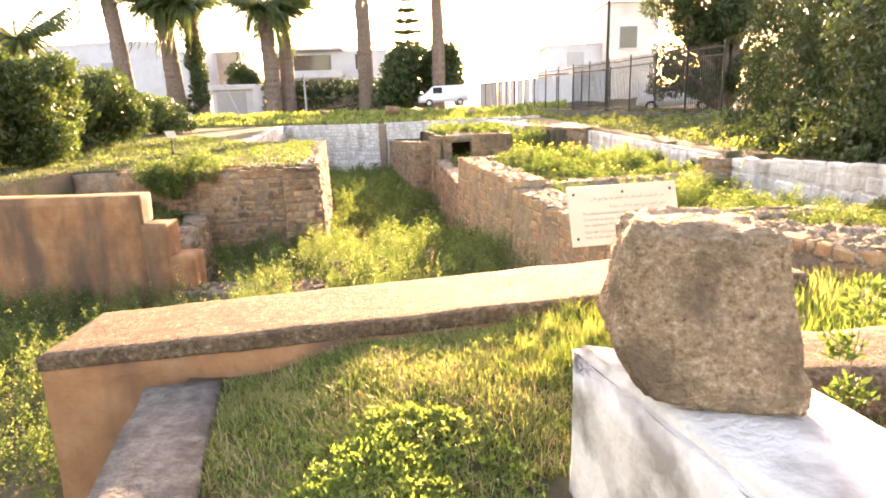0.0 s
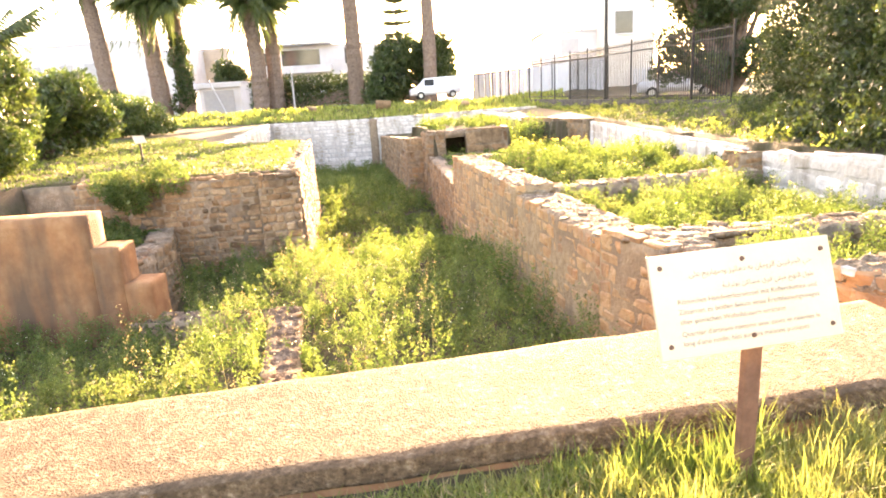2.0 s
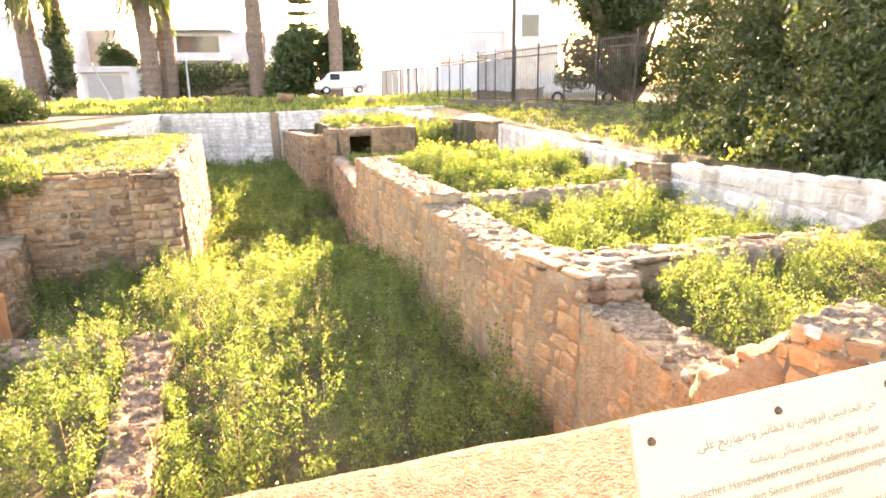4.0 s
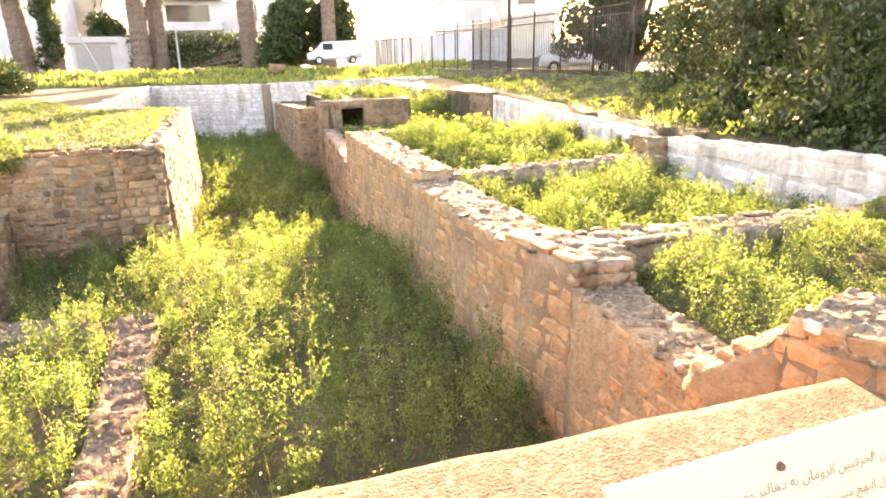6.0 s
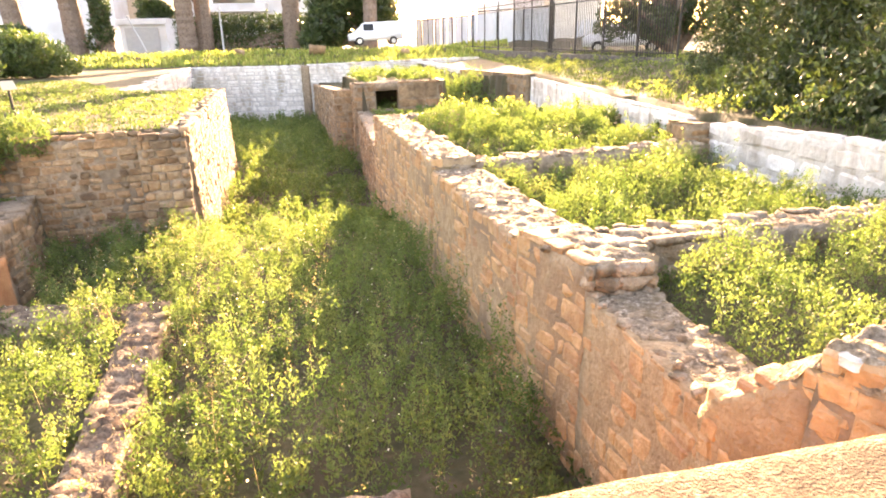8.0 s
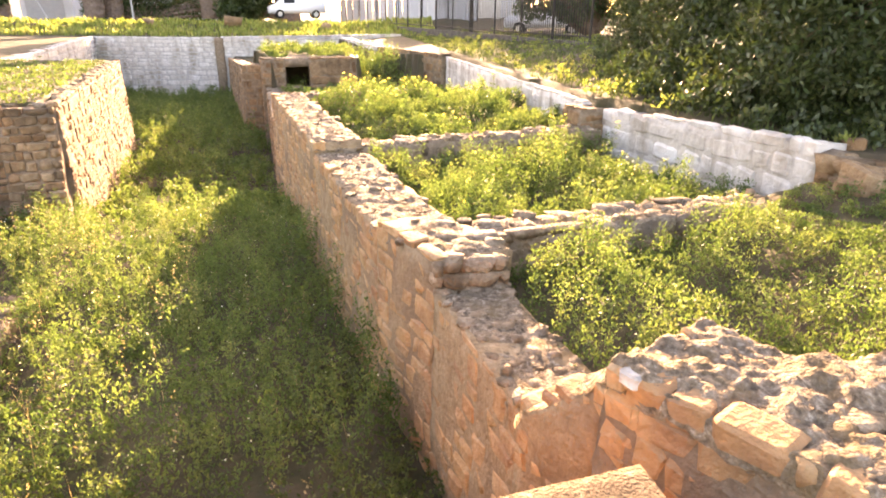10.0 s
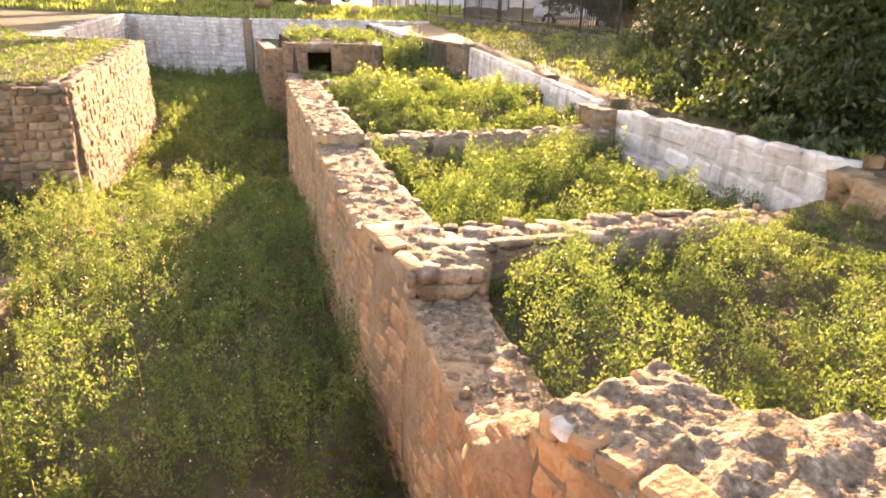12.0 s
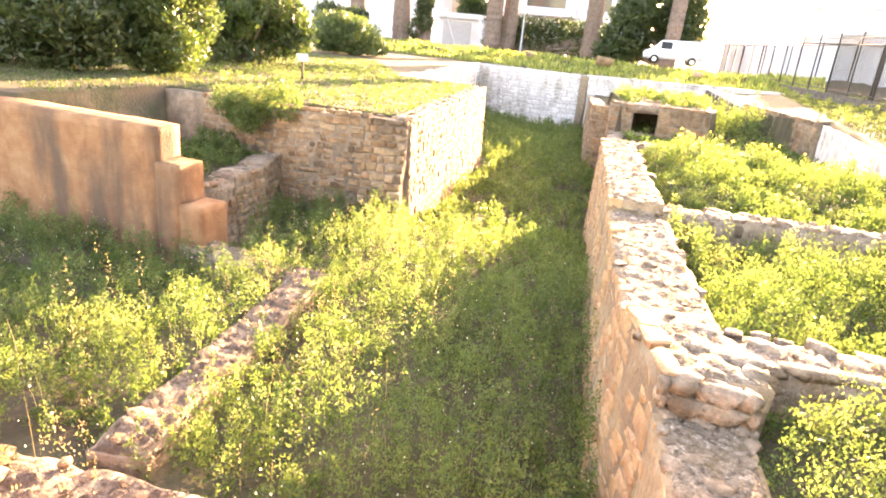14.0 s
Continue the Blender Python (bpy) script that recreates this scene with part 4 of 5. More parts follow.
blade_mesh("grass_behind_slab", np.stack([gx_, gy_, ground_height(gx_, gy_) - 0.01], 1), 0.16, 0.008, M_GRASS, 18, label="long grass behind the stone slab", category="grass")
weeds("clover_on_platform", [(-0.55, 0.3), (-0.95, 1.9), (-0.6, 2.6), (0.1, 2.5), (0.3, 2.2), (0.4, 0.3)], 1250, 14, 0.075, 0.05, 0.028, M_CLOVER, 19, "low clover and herbs on the platform", lambda X, Y: np.clip(0.75 + 0.5 * waves(X, Y, 0.9, 1.7) + 0.3 * smooth01(-0.2, -0.6, X), 0.45, 1), patch=0.7, low=0.45)
weeds("yellow_herbs_on_platform", [(-0.5, 0.3), (-0.98, 2.1), (-0.2, 2.1), (0.35, 0.3)], 800, 12, 0.055, 0.05, 0.022, M_GRASS, 27, "low yellowing herbs on the platform", patch=0.6, low=0.6)
weeds("herbs_at_wall_foot", [(-1.0, 2.9), (-1.0, 3.38), (0.6, 3.45), (1.7, 3.5), (1.7, 2.9), (0.6, 2.8)], 600, 14, 0.06, 0.045, 0.019, M_LEAF, 20, "low leafy herbs along the low wall", lambda X, Y: np.clip(0.4 + 0.9 * waves(X, Y, 0.7, 0.3), 0.05, 1), patch=0.6)
weeds("litter_on_footing", [(-1.45, 6.4), (-2.3, 10.3), (-2.7, 10.3), (-1.9, 6.4)], 40, 14, 0.34, 0.08, 0.03, M_STRAW, 28, "dry stems fallen over the rubble footing", patch=0.5, low=0.5, tall=lambda X, Y: 0.9)
weeds("dry_weeds", PIT_NEAR, 6, 26, 0.7, 0.09, 0.03, M_STRAW, 23, "dry brown flowering weeds among the green ones", lambda X, Y: np.clip(0.3 + 1.2 * waves(X, Y, 2.4, 0.9), 0, 1), low=0.5)
sx, sy = scatter(PIT_NEAR, 1.6, 21)
blade_mesh("dry_stalks", np.stack([sx, sy, ground_height(sx, sy)], 1), 0.6, 0.006, M_STRAW, 21, label="thin dry stalks standing among the weeds", category="stalks", bend=0.3)
fx, fy = scatter(PIT_NEAR, 14, 22)
leaf_mesh("small_white_flowers", np.stack([fx, fy, ground_height(fx, fy) + 0.35 + 0.15 * np.random.default_rng(5).uniform(-1, 1, len(fx))], 1), 0.018, M_PETAL, seed=22, lance=1.1, label="tiny white flowers among the weeds", category="flowers")


# ---------------------------------------------------------------- trees and shrubs
def limb(verts, faces, a, b, ra, rb, sides=7):
    """A tapered piece of branch, added to lists."""
    a, b = Vector(a), Vector(b)
    q = (b - a).to_track_quat("Z", "Y")
    n = len(verts)
    for p, r in ((a, ra), (b, rb)):
        for k in range(sides):
            t = 6.2832 * k / sides
            verts.append(p + q @ Vector((r * math.cos(t), r * math.sin(t), 0)))
    for k in range(sides):
        faces.append([n + k, n + (k + 1) % sides, n + sides + (k + 1) % sides, n + sides + k])


def crown_points(blobs, per_m2, seed, hollow=0.55):
    """Places for leaves in the outer shells of many overlapping clumps."""
    g = np.random.default_rng(seed)
    out = []
    for cx, cy, cz, r, rz in blobs:
        n = int(per_m2 * 4 * 3.14 * r * (r + rz) / 2)
        d = g.normal(size=(n, 3))
        d /= np.linalg.norm(d, axis=1)[:, None]
        k = g.uniform(hollow ** 3, 1, n) ** (1 / 3) * (1 + 0.18 * np.sin(d[:, 0] * 7 + cx) * np.cos(d[:, 2] * 6 + cy))
        out.append(np.stack([cx + d[:, 0] * r * k, cy + d[:, 1] * r * k, cz + d[:, 2] * rz * k], 1))
    P = np.concatenate(out)
    return P[P[:, 2] > ground_height(P[:, 0], P[:, 1]) + 0.03]


def shrub(name, label, base, blobs, per_m2, leaf, seed, mat=None, category="shrub", lance=2.4, trunk=0.12, rear=()):
    """A woody plant: branching stems from the base to every clump, and leaves."""
    root = new(name)
    root.location = (0, 0, 0)
    verts, faces = [], []
    for cx, cy, cz, r, rz in [*blobs, *rear]:
        mid = Vector(base).lerp(Vector((cx, cy, cz)), 0.5) + Vector((0, 0, 0.1 * r))
        limb(verts, faces, base, mid, trunk, trunk * 0.6)
        limb(verts, faces, mid, (cx, cy, cz), trunk * 0.6, trunk * 0.2)
    mesh_of("trunk", verts, faces, M_BARK, root, smooth=True)
    P = crown_points(blobs, per_m2, seed)
    size = np.full(len(P), leaf)
    if rear:
        Q = crown_points(rear, per_m2 * 0.24, seed + 1)
        P, size = np.concatenate([P, Q]), np.concatenate([size, np.full(len(Q), leaf * 1.9)])
    leaf_mesh("crown", P, size, mat or M_DARKLEAF, up=0.15, seed=seed, lance=lance, kind="", parent=root)
    return tagged(root, label, category)


def clumps(center, spread_xyz, n, r, seed):
    """Uneven clumps in a box round a centre."""
    rnd = random.Random(seed)
    out = []
    for _ in range(n):
        k = r * rnd.uniform(0.65, 1.3)
        out.append((center[0] + rnd.uniform(-1, 1) * spread_xyz[0], center[1] + rnd.uniform(-1, 1) * spread_xyz[1], center[2] + rnd.uniform(-1, 1) * spread_xyz[2], k, k * rnd.uniform(0.75, 1.05)))
    return out


def hedge_mass(rows, r, seed):
    """Clumps along a front: each row is x, y, lowest and highest z."""
    rnd = random.Random(seed)
    out = []
    for x, y, z0, z1 in rows:
        z = z0 + r * 0.5
        while z < z1:
            k = r * rnd.uniform(0.7, 1.25)
            out.append((x + rnd.uniform(-0.5, 0.5), y + rnd.uniform(-0.6, 0.6), z, k, k * 0.9))
            z += r * rnd.uniform(0.6, 1.0)
    return out


shrub("large_shrub", "tall dense dark green evergreen shrub behind the white wall", (9.5, 14.5, 0.3),
      hedge_mass([(6.9, 9.6, 0.2, 2.6), (7.6, 10.8, 0.2, 4.2), (7.4, 12.6, 0.2, 3.0), (8.0, 14.2, 0.3, 4.4), (8.6, 16.5, 0.3, 5.0), (9.4, 18.8, 0.3, 4.2), (8.4, 8.6, 0.3, 4.5), (9.0, 12.4, 2.2, 5.4)], 0.95, 1), 330, 0.1, 31, lance=2.8, category="shrub", trunk=0.14,
      rear=hedge_mass([(9.2, 11.0, 0.3, 6.2), (9.6, 13.5, 1.0, 6.8), (10.4, 16.5, 1.0, 6.5), (10.2, 9.0, 0.3, 6.6), (11.6, 11.5, 0.5, 7.5), (12.2, 15.0, 0.5, 7.5), (9.8, 7.2, 0.3, 5.0), (11.8, 8.0, 0.3, 7.0), (13.5, 10.0, 0.5, 8.0)], 1.15, 2))
weeds("bramble_under_shrub", [(6.1, 8.7), (5.8, 11.0), (6.4, 14), (8.5, 20), (9.5, 19), (9, 8)], 22, 40, 0.55, 0.22, 0.09, M_DARKLEAF, 32, "dark low undergrowth at the shrub's foot")
shrub("bush", "broad glossy evergreen bush on the lawn", (-10.6, 16.2, 0.0), clumps((-10.9, 16.2, 1.4), (0.9, 0.9, 1.05), 14, 0.72, 41) + [(-10.0, 15.8, 0.7, 0.55, 0.5), (-10.3, 15.6, 1.5, 0.6, 0.6)], 430, 0.12, 41, mat=M_BUSHLEAF)
shrub("bush", "broad glossy evergreen bush on the lawn", (-12.4, 14.6, 0.0), clumps((-12.4, 14.8, 1.6), (1.5, 1.5, 1.3), 16, 0.9, 42), 210, 0.17, 42)
shrub("bush", "rounded dark green bush beside the tall bush", (-13.0, 22.0, 0.0), clumps((-13.0, 22.0, 1.4), (1.5, 1.5, 1.2), 13, 0.95, 43), 170, 0.19, 43, mat=M_BUSHLEAF)
shrub("bush", "low rounded sunlit bush on the far lawn", (-16.0, 35.0, 0.0), clumps((-16.2, 35.0, 0.95), (1.5, 1.2, 0.6), 12, 0.85, 44), 200, 0.18, 44, mat=M_BUSHLEAF)
shrub("bush", "dark bush before the white house", (-31.5, 60.0, 0.3), clumps((-31.5, 60.0, 1.8), (1.6, 1.2, 0.9), 9, 1.1, 45), 70, 0.3, 45)
shrub("tree", "dark broadleaf tree standing on the lawn", (-14.5, 12.8, 0.0), clumps((-14.8, 13.2, 3.0), (2.0, 1.6, 2.0), 18, 1.2, 46), 130, 0.22, 46, category="tree", trunk=0.2)
shrub("tree", "large tree hanging over the iron fence", (13.2, 31.0, 0.6), clumps((12.4, 31.0, 4.6), (2.2, 1.6, 2.9), 30, 1.1, 47), 190, 0.15, 47, category="tree", trunk=0.25)
shrub("tree", "hazy broadleaf tree before the street", (-1.0, 63.0, 0.5), clumps((-2.6, 63.0, 3.5), (3.6, 1.5, 2.3), 20, 1.7, 48), 34, 0.4, 48, category="tree", trunk=0.3)
shrub("tree", "small tree beside the garage", (-26.5, 84.0, 0.5), clumps((-26.5, 84.0, 4.4), (2.2, 1.2, 1.2), 9, 1.3, 49), 40, 0.4, 49, category="tree", trunk=0.2)
shrub("climber", "leafy climber hanging over the rubble terrace wall", (-6.0, 13.9, -0.1), clumps((-6.1, 13.75, -0.15), (0.6, 0.3, 0.3), 9, 0.32, 50), 900, 0.06, 50, mat=M_LEAF, trunk=0.015)
hedge = shrub("hedge", "dark clipped hedge before the white house", (-15.0, 68.0, 0.5), [(-19.2 + 1.1 * k, 69.0 + 0.3 * math.sin(k), 0.4 + 1.0 * (j + 0.6), 1.15, 0.95) for k in range(14) for j in range(3)], 30, 0.3, 51, category="hedge", trunk=0.1)
seedling = shrub("seedling", "small bright green sapling growing beside the slab", (1.43, 2.17, 0.0), [(1.5, 2.18, 0.6, 0.07, 0.09), (1.44, 2.2, 0.42, 0.06, 0.06), (1.47, 2.15, 0.25, 0.07, 0.06)], 2600, 0.04, 52, mat=M_LEAF, category="sapling", trunk=0.006)


# ---------------------------------------------------------------- palms
def palm(base, top, width, label, crown=True, ivy=False, seed=0):
    root = tagged(new("palm_tree"), label, "palm tree", group="palms before the houses")
    rnd = random.Random(seed)
    base, top = Vector(base), Vector(top)
    verts, faces = [], []
    n, sides = 34, 12
    for k in range(n + 1):
        u = k / n
        p = base.lerp(top, u) + Vector((0.15 * math.sin(u * 3), 0, 0))
        r = width / 2 * (1.1 - 0.2 * u + 0.06 * (k % 2)) * (1.25 if u > 0.93 else 1)
        for s in range(sides):
            t = 6.2832 * s / sides
            rr = r * (1 + rnd.uniform(-0.05, 0.05))
            verts.append(p + Vector((rr * math.cos(t), rr * math.sin(t), 0)))
    for k in range(n):
        for s in range(sides):
            faces.append([k * sides + s, k * sides + (s + 1) % sides, (k + 1) * sides + (s + 1) % sides, (k + 1) * sides + s])
    mesh_of("trunk", verts, faces, M_BARK, root)
    if crown:
        V, F = [], []
        for _ in range(90):
            a, droop = rnd.uniform(0, 6.283), rnd.uniform(0.1, 1.0) ** 1.2
            out = Vector((math.cos(a), math.sin(a), 0))
            Lf = width * rnd.uniform(2.3, 3.3)
            prev = None
            for k in range(13):
                u = k / 12
                p = top + out * Lf * (u * (1 - 0.45 * droop * u)) + Vector((0, 0, Lf * (0.75 * (1 - droop) * u - 1.05 * droop * u * u)))
                side_ = out.cross(Vector((0, 0, 1)))
                if prev and k > 1:
                    for sg in (-1, 1):
                        tip = p + side_ * sg * Lf * 0.2 * (1.1 - u) - Vector((0, 0, Lf * 0.12)) + out * Lf * 0.08
                        i = len(V)
                        V += [prev, p, tip, prev.lerp(p, 0.5) + (tip - p) * 0.5 - out * 0.02]
                        F.append([i, i + 1, i + 2, i + 3])
                prev = p
        mesh_of("crown", V, F, M_FROND, root)
    if ivy:
        blobs = [(base.lerp(top, u).x + rnd.uniform(-0.5, 0.5) * width, base.y - width * 0.4, base.lerp(top, u).z, width * 0.55, width * 0.7) for u in (0.1, 0.18, 0.26, 0.34, 0.42, 0.5, 0.58, 0.64)]
        leaf_mesh("ivy", crown_points(blobs, 60, seed), 0.28, M_DARKLEAF, seed=seed, kind="", parent=root, label="dark ivy climbing the trunk")
    return root


palm((-31.7, 63.0, 0.5), (-32.8, 63.0, 14.0), 1.45, "brown palm trunk before the white house", seed=1)
palm((-26.5, 40.0, 0.0), (-26.7, 40.0, 5.7), 1.1, "low bushy palm behind the tall bush", seed=8)
palm((-28.2, 65.8, 0.5), (-28.8, 65.8, 11.3), 1.6, "brown palm with a swollen trunk head", seed=2)
palm((-25.8, 66.0, 0.5), (-26.2, 66.0, 11.2), 1.5, "palm with ivy around its trunk", ivy=True, seed=3)
palm((-18.2, 65.7, 0.7), (-18.5, 65.7, 10.8), 1.5, "tall palm standing close to another", seed=4)
palm((-17.1, 67.5, 0.7), (-17.2, 67.5, 10.6), 1.4, "tall palm standing close to another", seed=5)
palm((-8.9, 68.0, 0.7), (-9.1, 68.0, 16.0), 1.5, "straight brown palm trunk beside the hedge", seed=6)
palm((-1.1, 60.0, 0.5), (-1.2, 60.0, 13.0), 1.1, "palm trunk standing in the hazy trees", seed=7)


def tiered_conifer(base, height, seed):
    root = tagged(new("tiered_conifer"), "slender conifer with flat tiers of branches", "conifer")
    verts, faces = [], []
    limb(verts, faces, base, (base[0], base[1], base[2] + height), 0.25, 0.04)
    mesh_of("trunk", verts, faces, M_BARK, root)
    rnd, blobs = random.Random(seed), []
    for k in range(9):
        u = k / 9
        z, reach = base[2] + height * (0.2 + 0.8 * u), 2.3 * (1 - u) + 0.35
        for j in range(7):
            a = j * 0.9 + k
            for f in (0.35, 0.7, 1.0):
                blobs.append((base[0] + reach * f * math.cos(a), base[1] + reach * f * math.sin(a), z + 0.15 * f, 0.32, 0.12))
    leaf_mesh("crown", crown_points(blobs, 45, seed, 0.1), 0.3, M_DARKLEAF, seed=seed, lance=4, kind="", parent=root)


tiered_conifer((-4.1, 64.0, 0.5), 11.3, 3)


# ---------------------------------------------------------------- things near the camera
def box_bm(lo, hi, bevel=0.0, segments=2):
    bm = bmesh.new()
    bmesh.ops.create_cube(bm, size=1)
    lo, hi = Vector(lo), Vector(hi)
    for v in bm.verts:
        v.co = Vector(((lo[k] + hi[k]) / 2 + v.co[k] * (hi[k] - lo[k]) for k in range(3)))
    if bevel:
        bmesh.ops.bevel(bm, geom=bm.edges[:], offset=bevel, segments=segments, affect="EDGES", profile=0.5)
    return bm


def rough_bm(bm, cuts, amp, scale, seed=0):
    bmesh.ops.subdivide_edges(bm, edges=bm.edges[:], cuts=cuts, use_grid_fill=True)
    bm.normal_update()
    for v in bm.verts:
        q = v.co * scale + Vector((seed, seed, 0))
        v.co += v.normal * (noise.fractal(q, 1.0, 2.0, 4) * amp)
    return bm


plinth = tagged(new("plinth"), "white plastered plinth with cracks and grey stains", "plinth")
bm = box_bm((-0.5, -0.5, -0.45), (0.5, 0.5, 0.53))
for v in bm.verts:
    u, w = v.co.x + 0.5, v.co.y + 0.5
    near_, far_ = Vector((0.72, 0.85)).lerp(Vector((1.25, 0.8)), u), Vector((0.4, 2.06)).lerp(Vector((1.0, 1.84)), u)
    v.co.xy = near_.lerp(far_, w)
bmesh.ops.bevel(bm, geom=bm.edges[:], offset=0.025, segments=2, affect="EDGES")
rough_bm(bm, 6, 0.014, 5)
pl = part("body", bm, M_PLASTER, plinth)
pl.data.shade_smooth()

boulder = tagged(new("stone_block"), "rough weathered sandstone block resting on the white plinth", "stone block")
bm = bmesh.new()
bmesh.ops.create_cube(bm, size=1)
for v in bm.verts:
    x, y, z = v.co
    wide = 0.192 + (0.0 if z > 0 else 0.08)
    v.co = Vector((x * 2 * wide - (0.06 if z > 0 else 0.035), y * 2 * (0.175 if z > 0 else 0.21), z * 0.49))
bmesh.ops.bevel(bm, geom=bm.edges[:], offset=0.055, segments=3, affect="EDGES", profile=0.6)
bmesh.ops.subdivide_edges(bm, edges=bm.edges[:], cuts=9, use_grid_fill=True)
bm.normal_update()
for v in bm.verts:
    q = v.co
    if q.z < -0.08 and q.x < 0.08:
        q.x += (-0.08 - q.z) * min(1.0, (0.08 - q.x) / 0.28) * 0.75
    v.co = q + v.normal * (noise.fractal(q * 4, 1.0, 2.0, 3) * 0.022 + noise.fractal(q * 14, 0.8, 2.2, 5) * 0.016 + noise.fractal(q * 45, 0.8, 2.2, 3) * 0.006)
bl = part("body", bm, M_BOULDER, boulder)
bl.data.shade_smooth()
boulder.matrix_world = pose(0.728, 1.7, 0.782, 0, 2, -9)

# the information panel on its post
TL, TR, BL, BR = Vector((0.597, 3.28, 0.895)), Vector((1.198, 3.385, 0.908)), Vector((0.626, 3.174, 0.597)), Vector((1.242, 3.3, 0.607))
across, down = (TR - TL + BR - BL).normalized(), (BL - TL + BR - TR)
down = (down - across * down.dot(across)).normalized()
facing = across.cross(down) * -1
facing = facing if facing.y < 0 else -facing
sign = tagged(new("information_panel"), "cream information panel with three languages on a brown post", "sign")
sign_turn = Matrix((across, -down, facing)).transposed().to_4x4()
sign.matrix_world = Matrix.Translation((TL + TR + BL + BR) / 4) @ sign_turn
SW, SH = ((TR - TL).length + (BR - BL).length) / 2, ((BL - TL).length + (BR - TR).length) / 2
part("panel", box_bm((-SW / 2, -SH / 2, -0.012), (SW / 2, SH / 2, 0), 0.003), M_SIGN, sign)
post = part("post", box_bm((-0.028, -0.002, -0.75), (0.028, 0.034, 0.1), 0.006), M_RUST, sign, "brown painted steel post")
post.matrix_local = sign.matrix_world.inverted() @ pose(0.955, 3.295, 0.66, 0, 0, 10)
for bx, by in ((-SW / 2 + 0.035, SH / 2 - 0.04), (0.0, SH / 2 - 0.04), (SW / 2 - 0.035, SH / 2 - 0.04), (-SW / 2 + 0.035, -SH / 2 + 0.04), (0, -SH / 2 + 0.04), (SW / 2 - 0.035, -SH / 2 + 0.04)):
    bm = bmesh.new()
    bmesh.ops.create_cone(bm, cap_ends=True, segments=12, radius1=0.008, radius2=0.006, depth=0.006, matrix=Matrix.Translation((bx, by, 0.003)))
    part("bolt", bm, M_RUST, sign)


def text_part(body, x, y, size, parent, name="text_line"):
    cu = bpy.data.curves.new(name, "FONT")
    cu.body, cu.size = body, size
    tmp = bpy.data.objects.new(name, cu)
    me = bpy.data.meshes.new_from_object(tmp)
    bpy.data.objects.remove(tmp)
    me.materials.clear()
    me.materials.append(M_INK)
    ob = new(name, me)
    ob.parent = parent
    ob.location = (x, y, 0.0015)
    return ob


for line, y in (("Römisches Handwerkerviertel mit Kellerräumen und", 0.01), ("Zisternen zu beiden Seiten eines Erschliessungsweges", -0.085), ("über punischen Wohnhäusern errichtet", -0.18), ("Quartier d'artisans romains avec caves et citernes le", -0.295), ("long d'une ruelle, bâti sur des maisons puniques", -0.385)):
    text_part(line, -0.38 * SW, y * SH, 0.0222, sign)
for line, x0, x1, y in (("\ufef0\ufee0\ufecb \ufe9e\ufef3\ufead\ufe8e\ufeec\ufebb\ufeed \ufeb0\ufef4\ufedf\ufe8e\ufeeb\ufea9 \ufeea\ufe91 \ufee5\ufe8e\ufee3\ufeed\ufeae\ufedf\ufe8d \ufee6\ufef4\ufef4\ufed3\ufeae\ufea4\ufedf\ufe8d \ufef2\ufea3", -0.3 * SW, 0.38 * SW, 0.26 * SH), ("\ufe94\ufef4\ufed8\ufef4\ufee7\ufeee\ufe91 \ufee6\ufedb\ufe8e\ufeb4\ufee3 \ufed5\ufeee\ufed3 \ufef2\ufee8\ufe92\ufee3 \ufe9e\ufeec\ufee8\ufedf\ufe8d \ufedd\ufeee\ufec3", -0.13 * SW, 0.38 * SW, 0.12 * SH)):
    ob = text_part(line, x0, y, 0.04, sign)
    wide = max(v.co.x for v in ob.data.vertices) - min(v.co.x for v in ob.data.vertices)
    ob.scale = ((x1 - x0) / wide, (x1 - x0) / wide, 1)

stake = tagged(new("small_sign"), "small tilted plaque on a thin iron stake in the lawn", "sign")
bm = box_bm((-0.025, -0.025, -0.3), (0.025, 0.025, 0.6), 0.004)
part("stake", bm, M_IRON, stake)
bm = box_bm((-0.16, -0.01, -0.12), (0.16, 0.01, 0.12), 0.003)
plq = part("plaque", bm, M_SIGN, stake, "pale plaque")
plq.matrix_local = pose(0, 0, 0.62, -35, 0, 55)
stake.location = (-8.2, 18.4, 0.0)

flag = tagged(new("flagstone"), "pale flat stone showing through the weeds on the lane", "stone")
bm = box_bm((-0.5, -0.45, -0.12), (0.5, 0.45, 0.03), 0.03)
rough_bm(bm, 4, 0.02, 4)
part("slab", bm, M_TOPSTONE, flag)
flag.location = (-2.1, 17.2, float(pit_height(np.array(-2.1), np.array(17.2))) + 0.07)
foot = tagged(new("dressed_stone"), "pale dressed stone block at the foot of the buttress", "stone")
bm = box_bm((-0.2, -0.14, -0.12), (0.2, 0.14, 0.12), 0.02)
rough_bm(bm, 3, 0.015, 6)
part("body", bm, M_TOPSTONE, foot)
foot.matrix_world = pose(-3.5, 13.27, -2.0, 0, 0, 10)
rnd = random.Random(77)
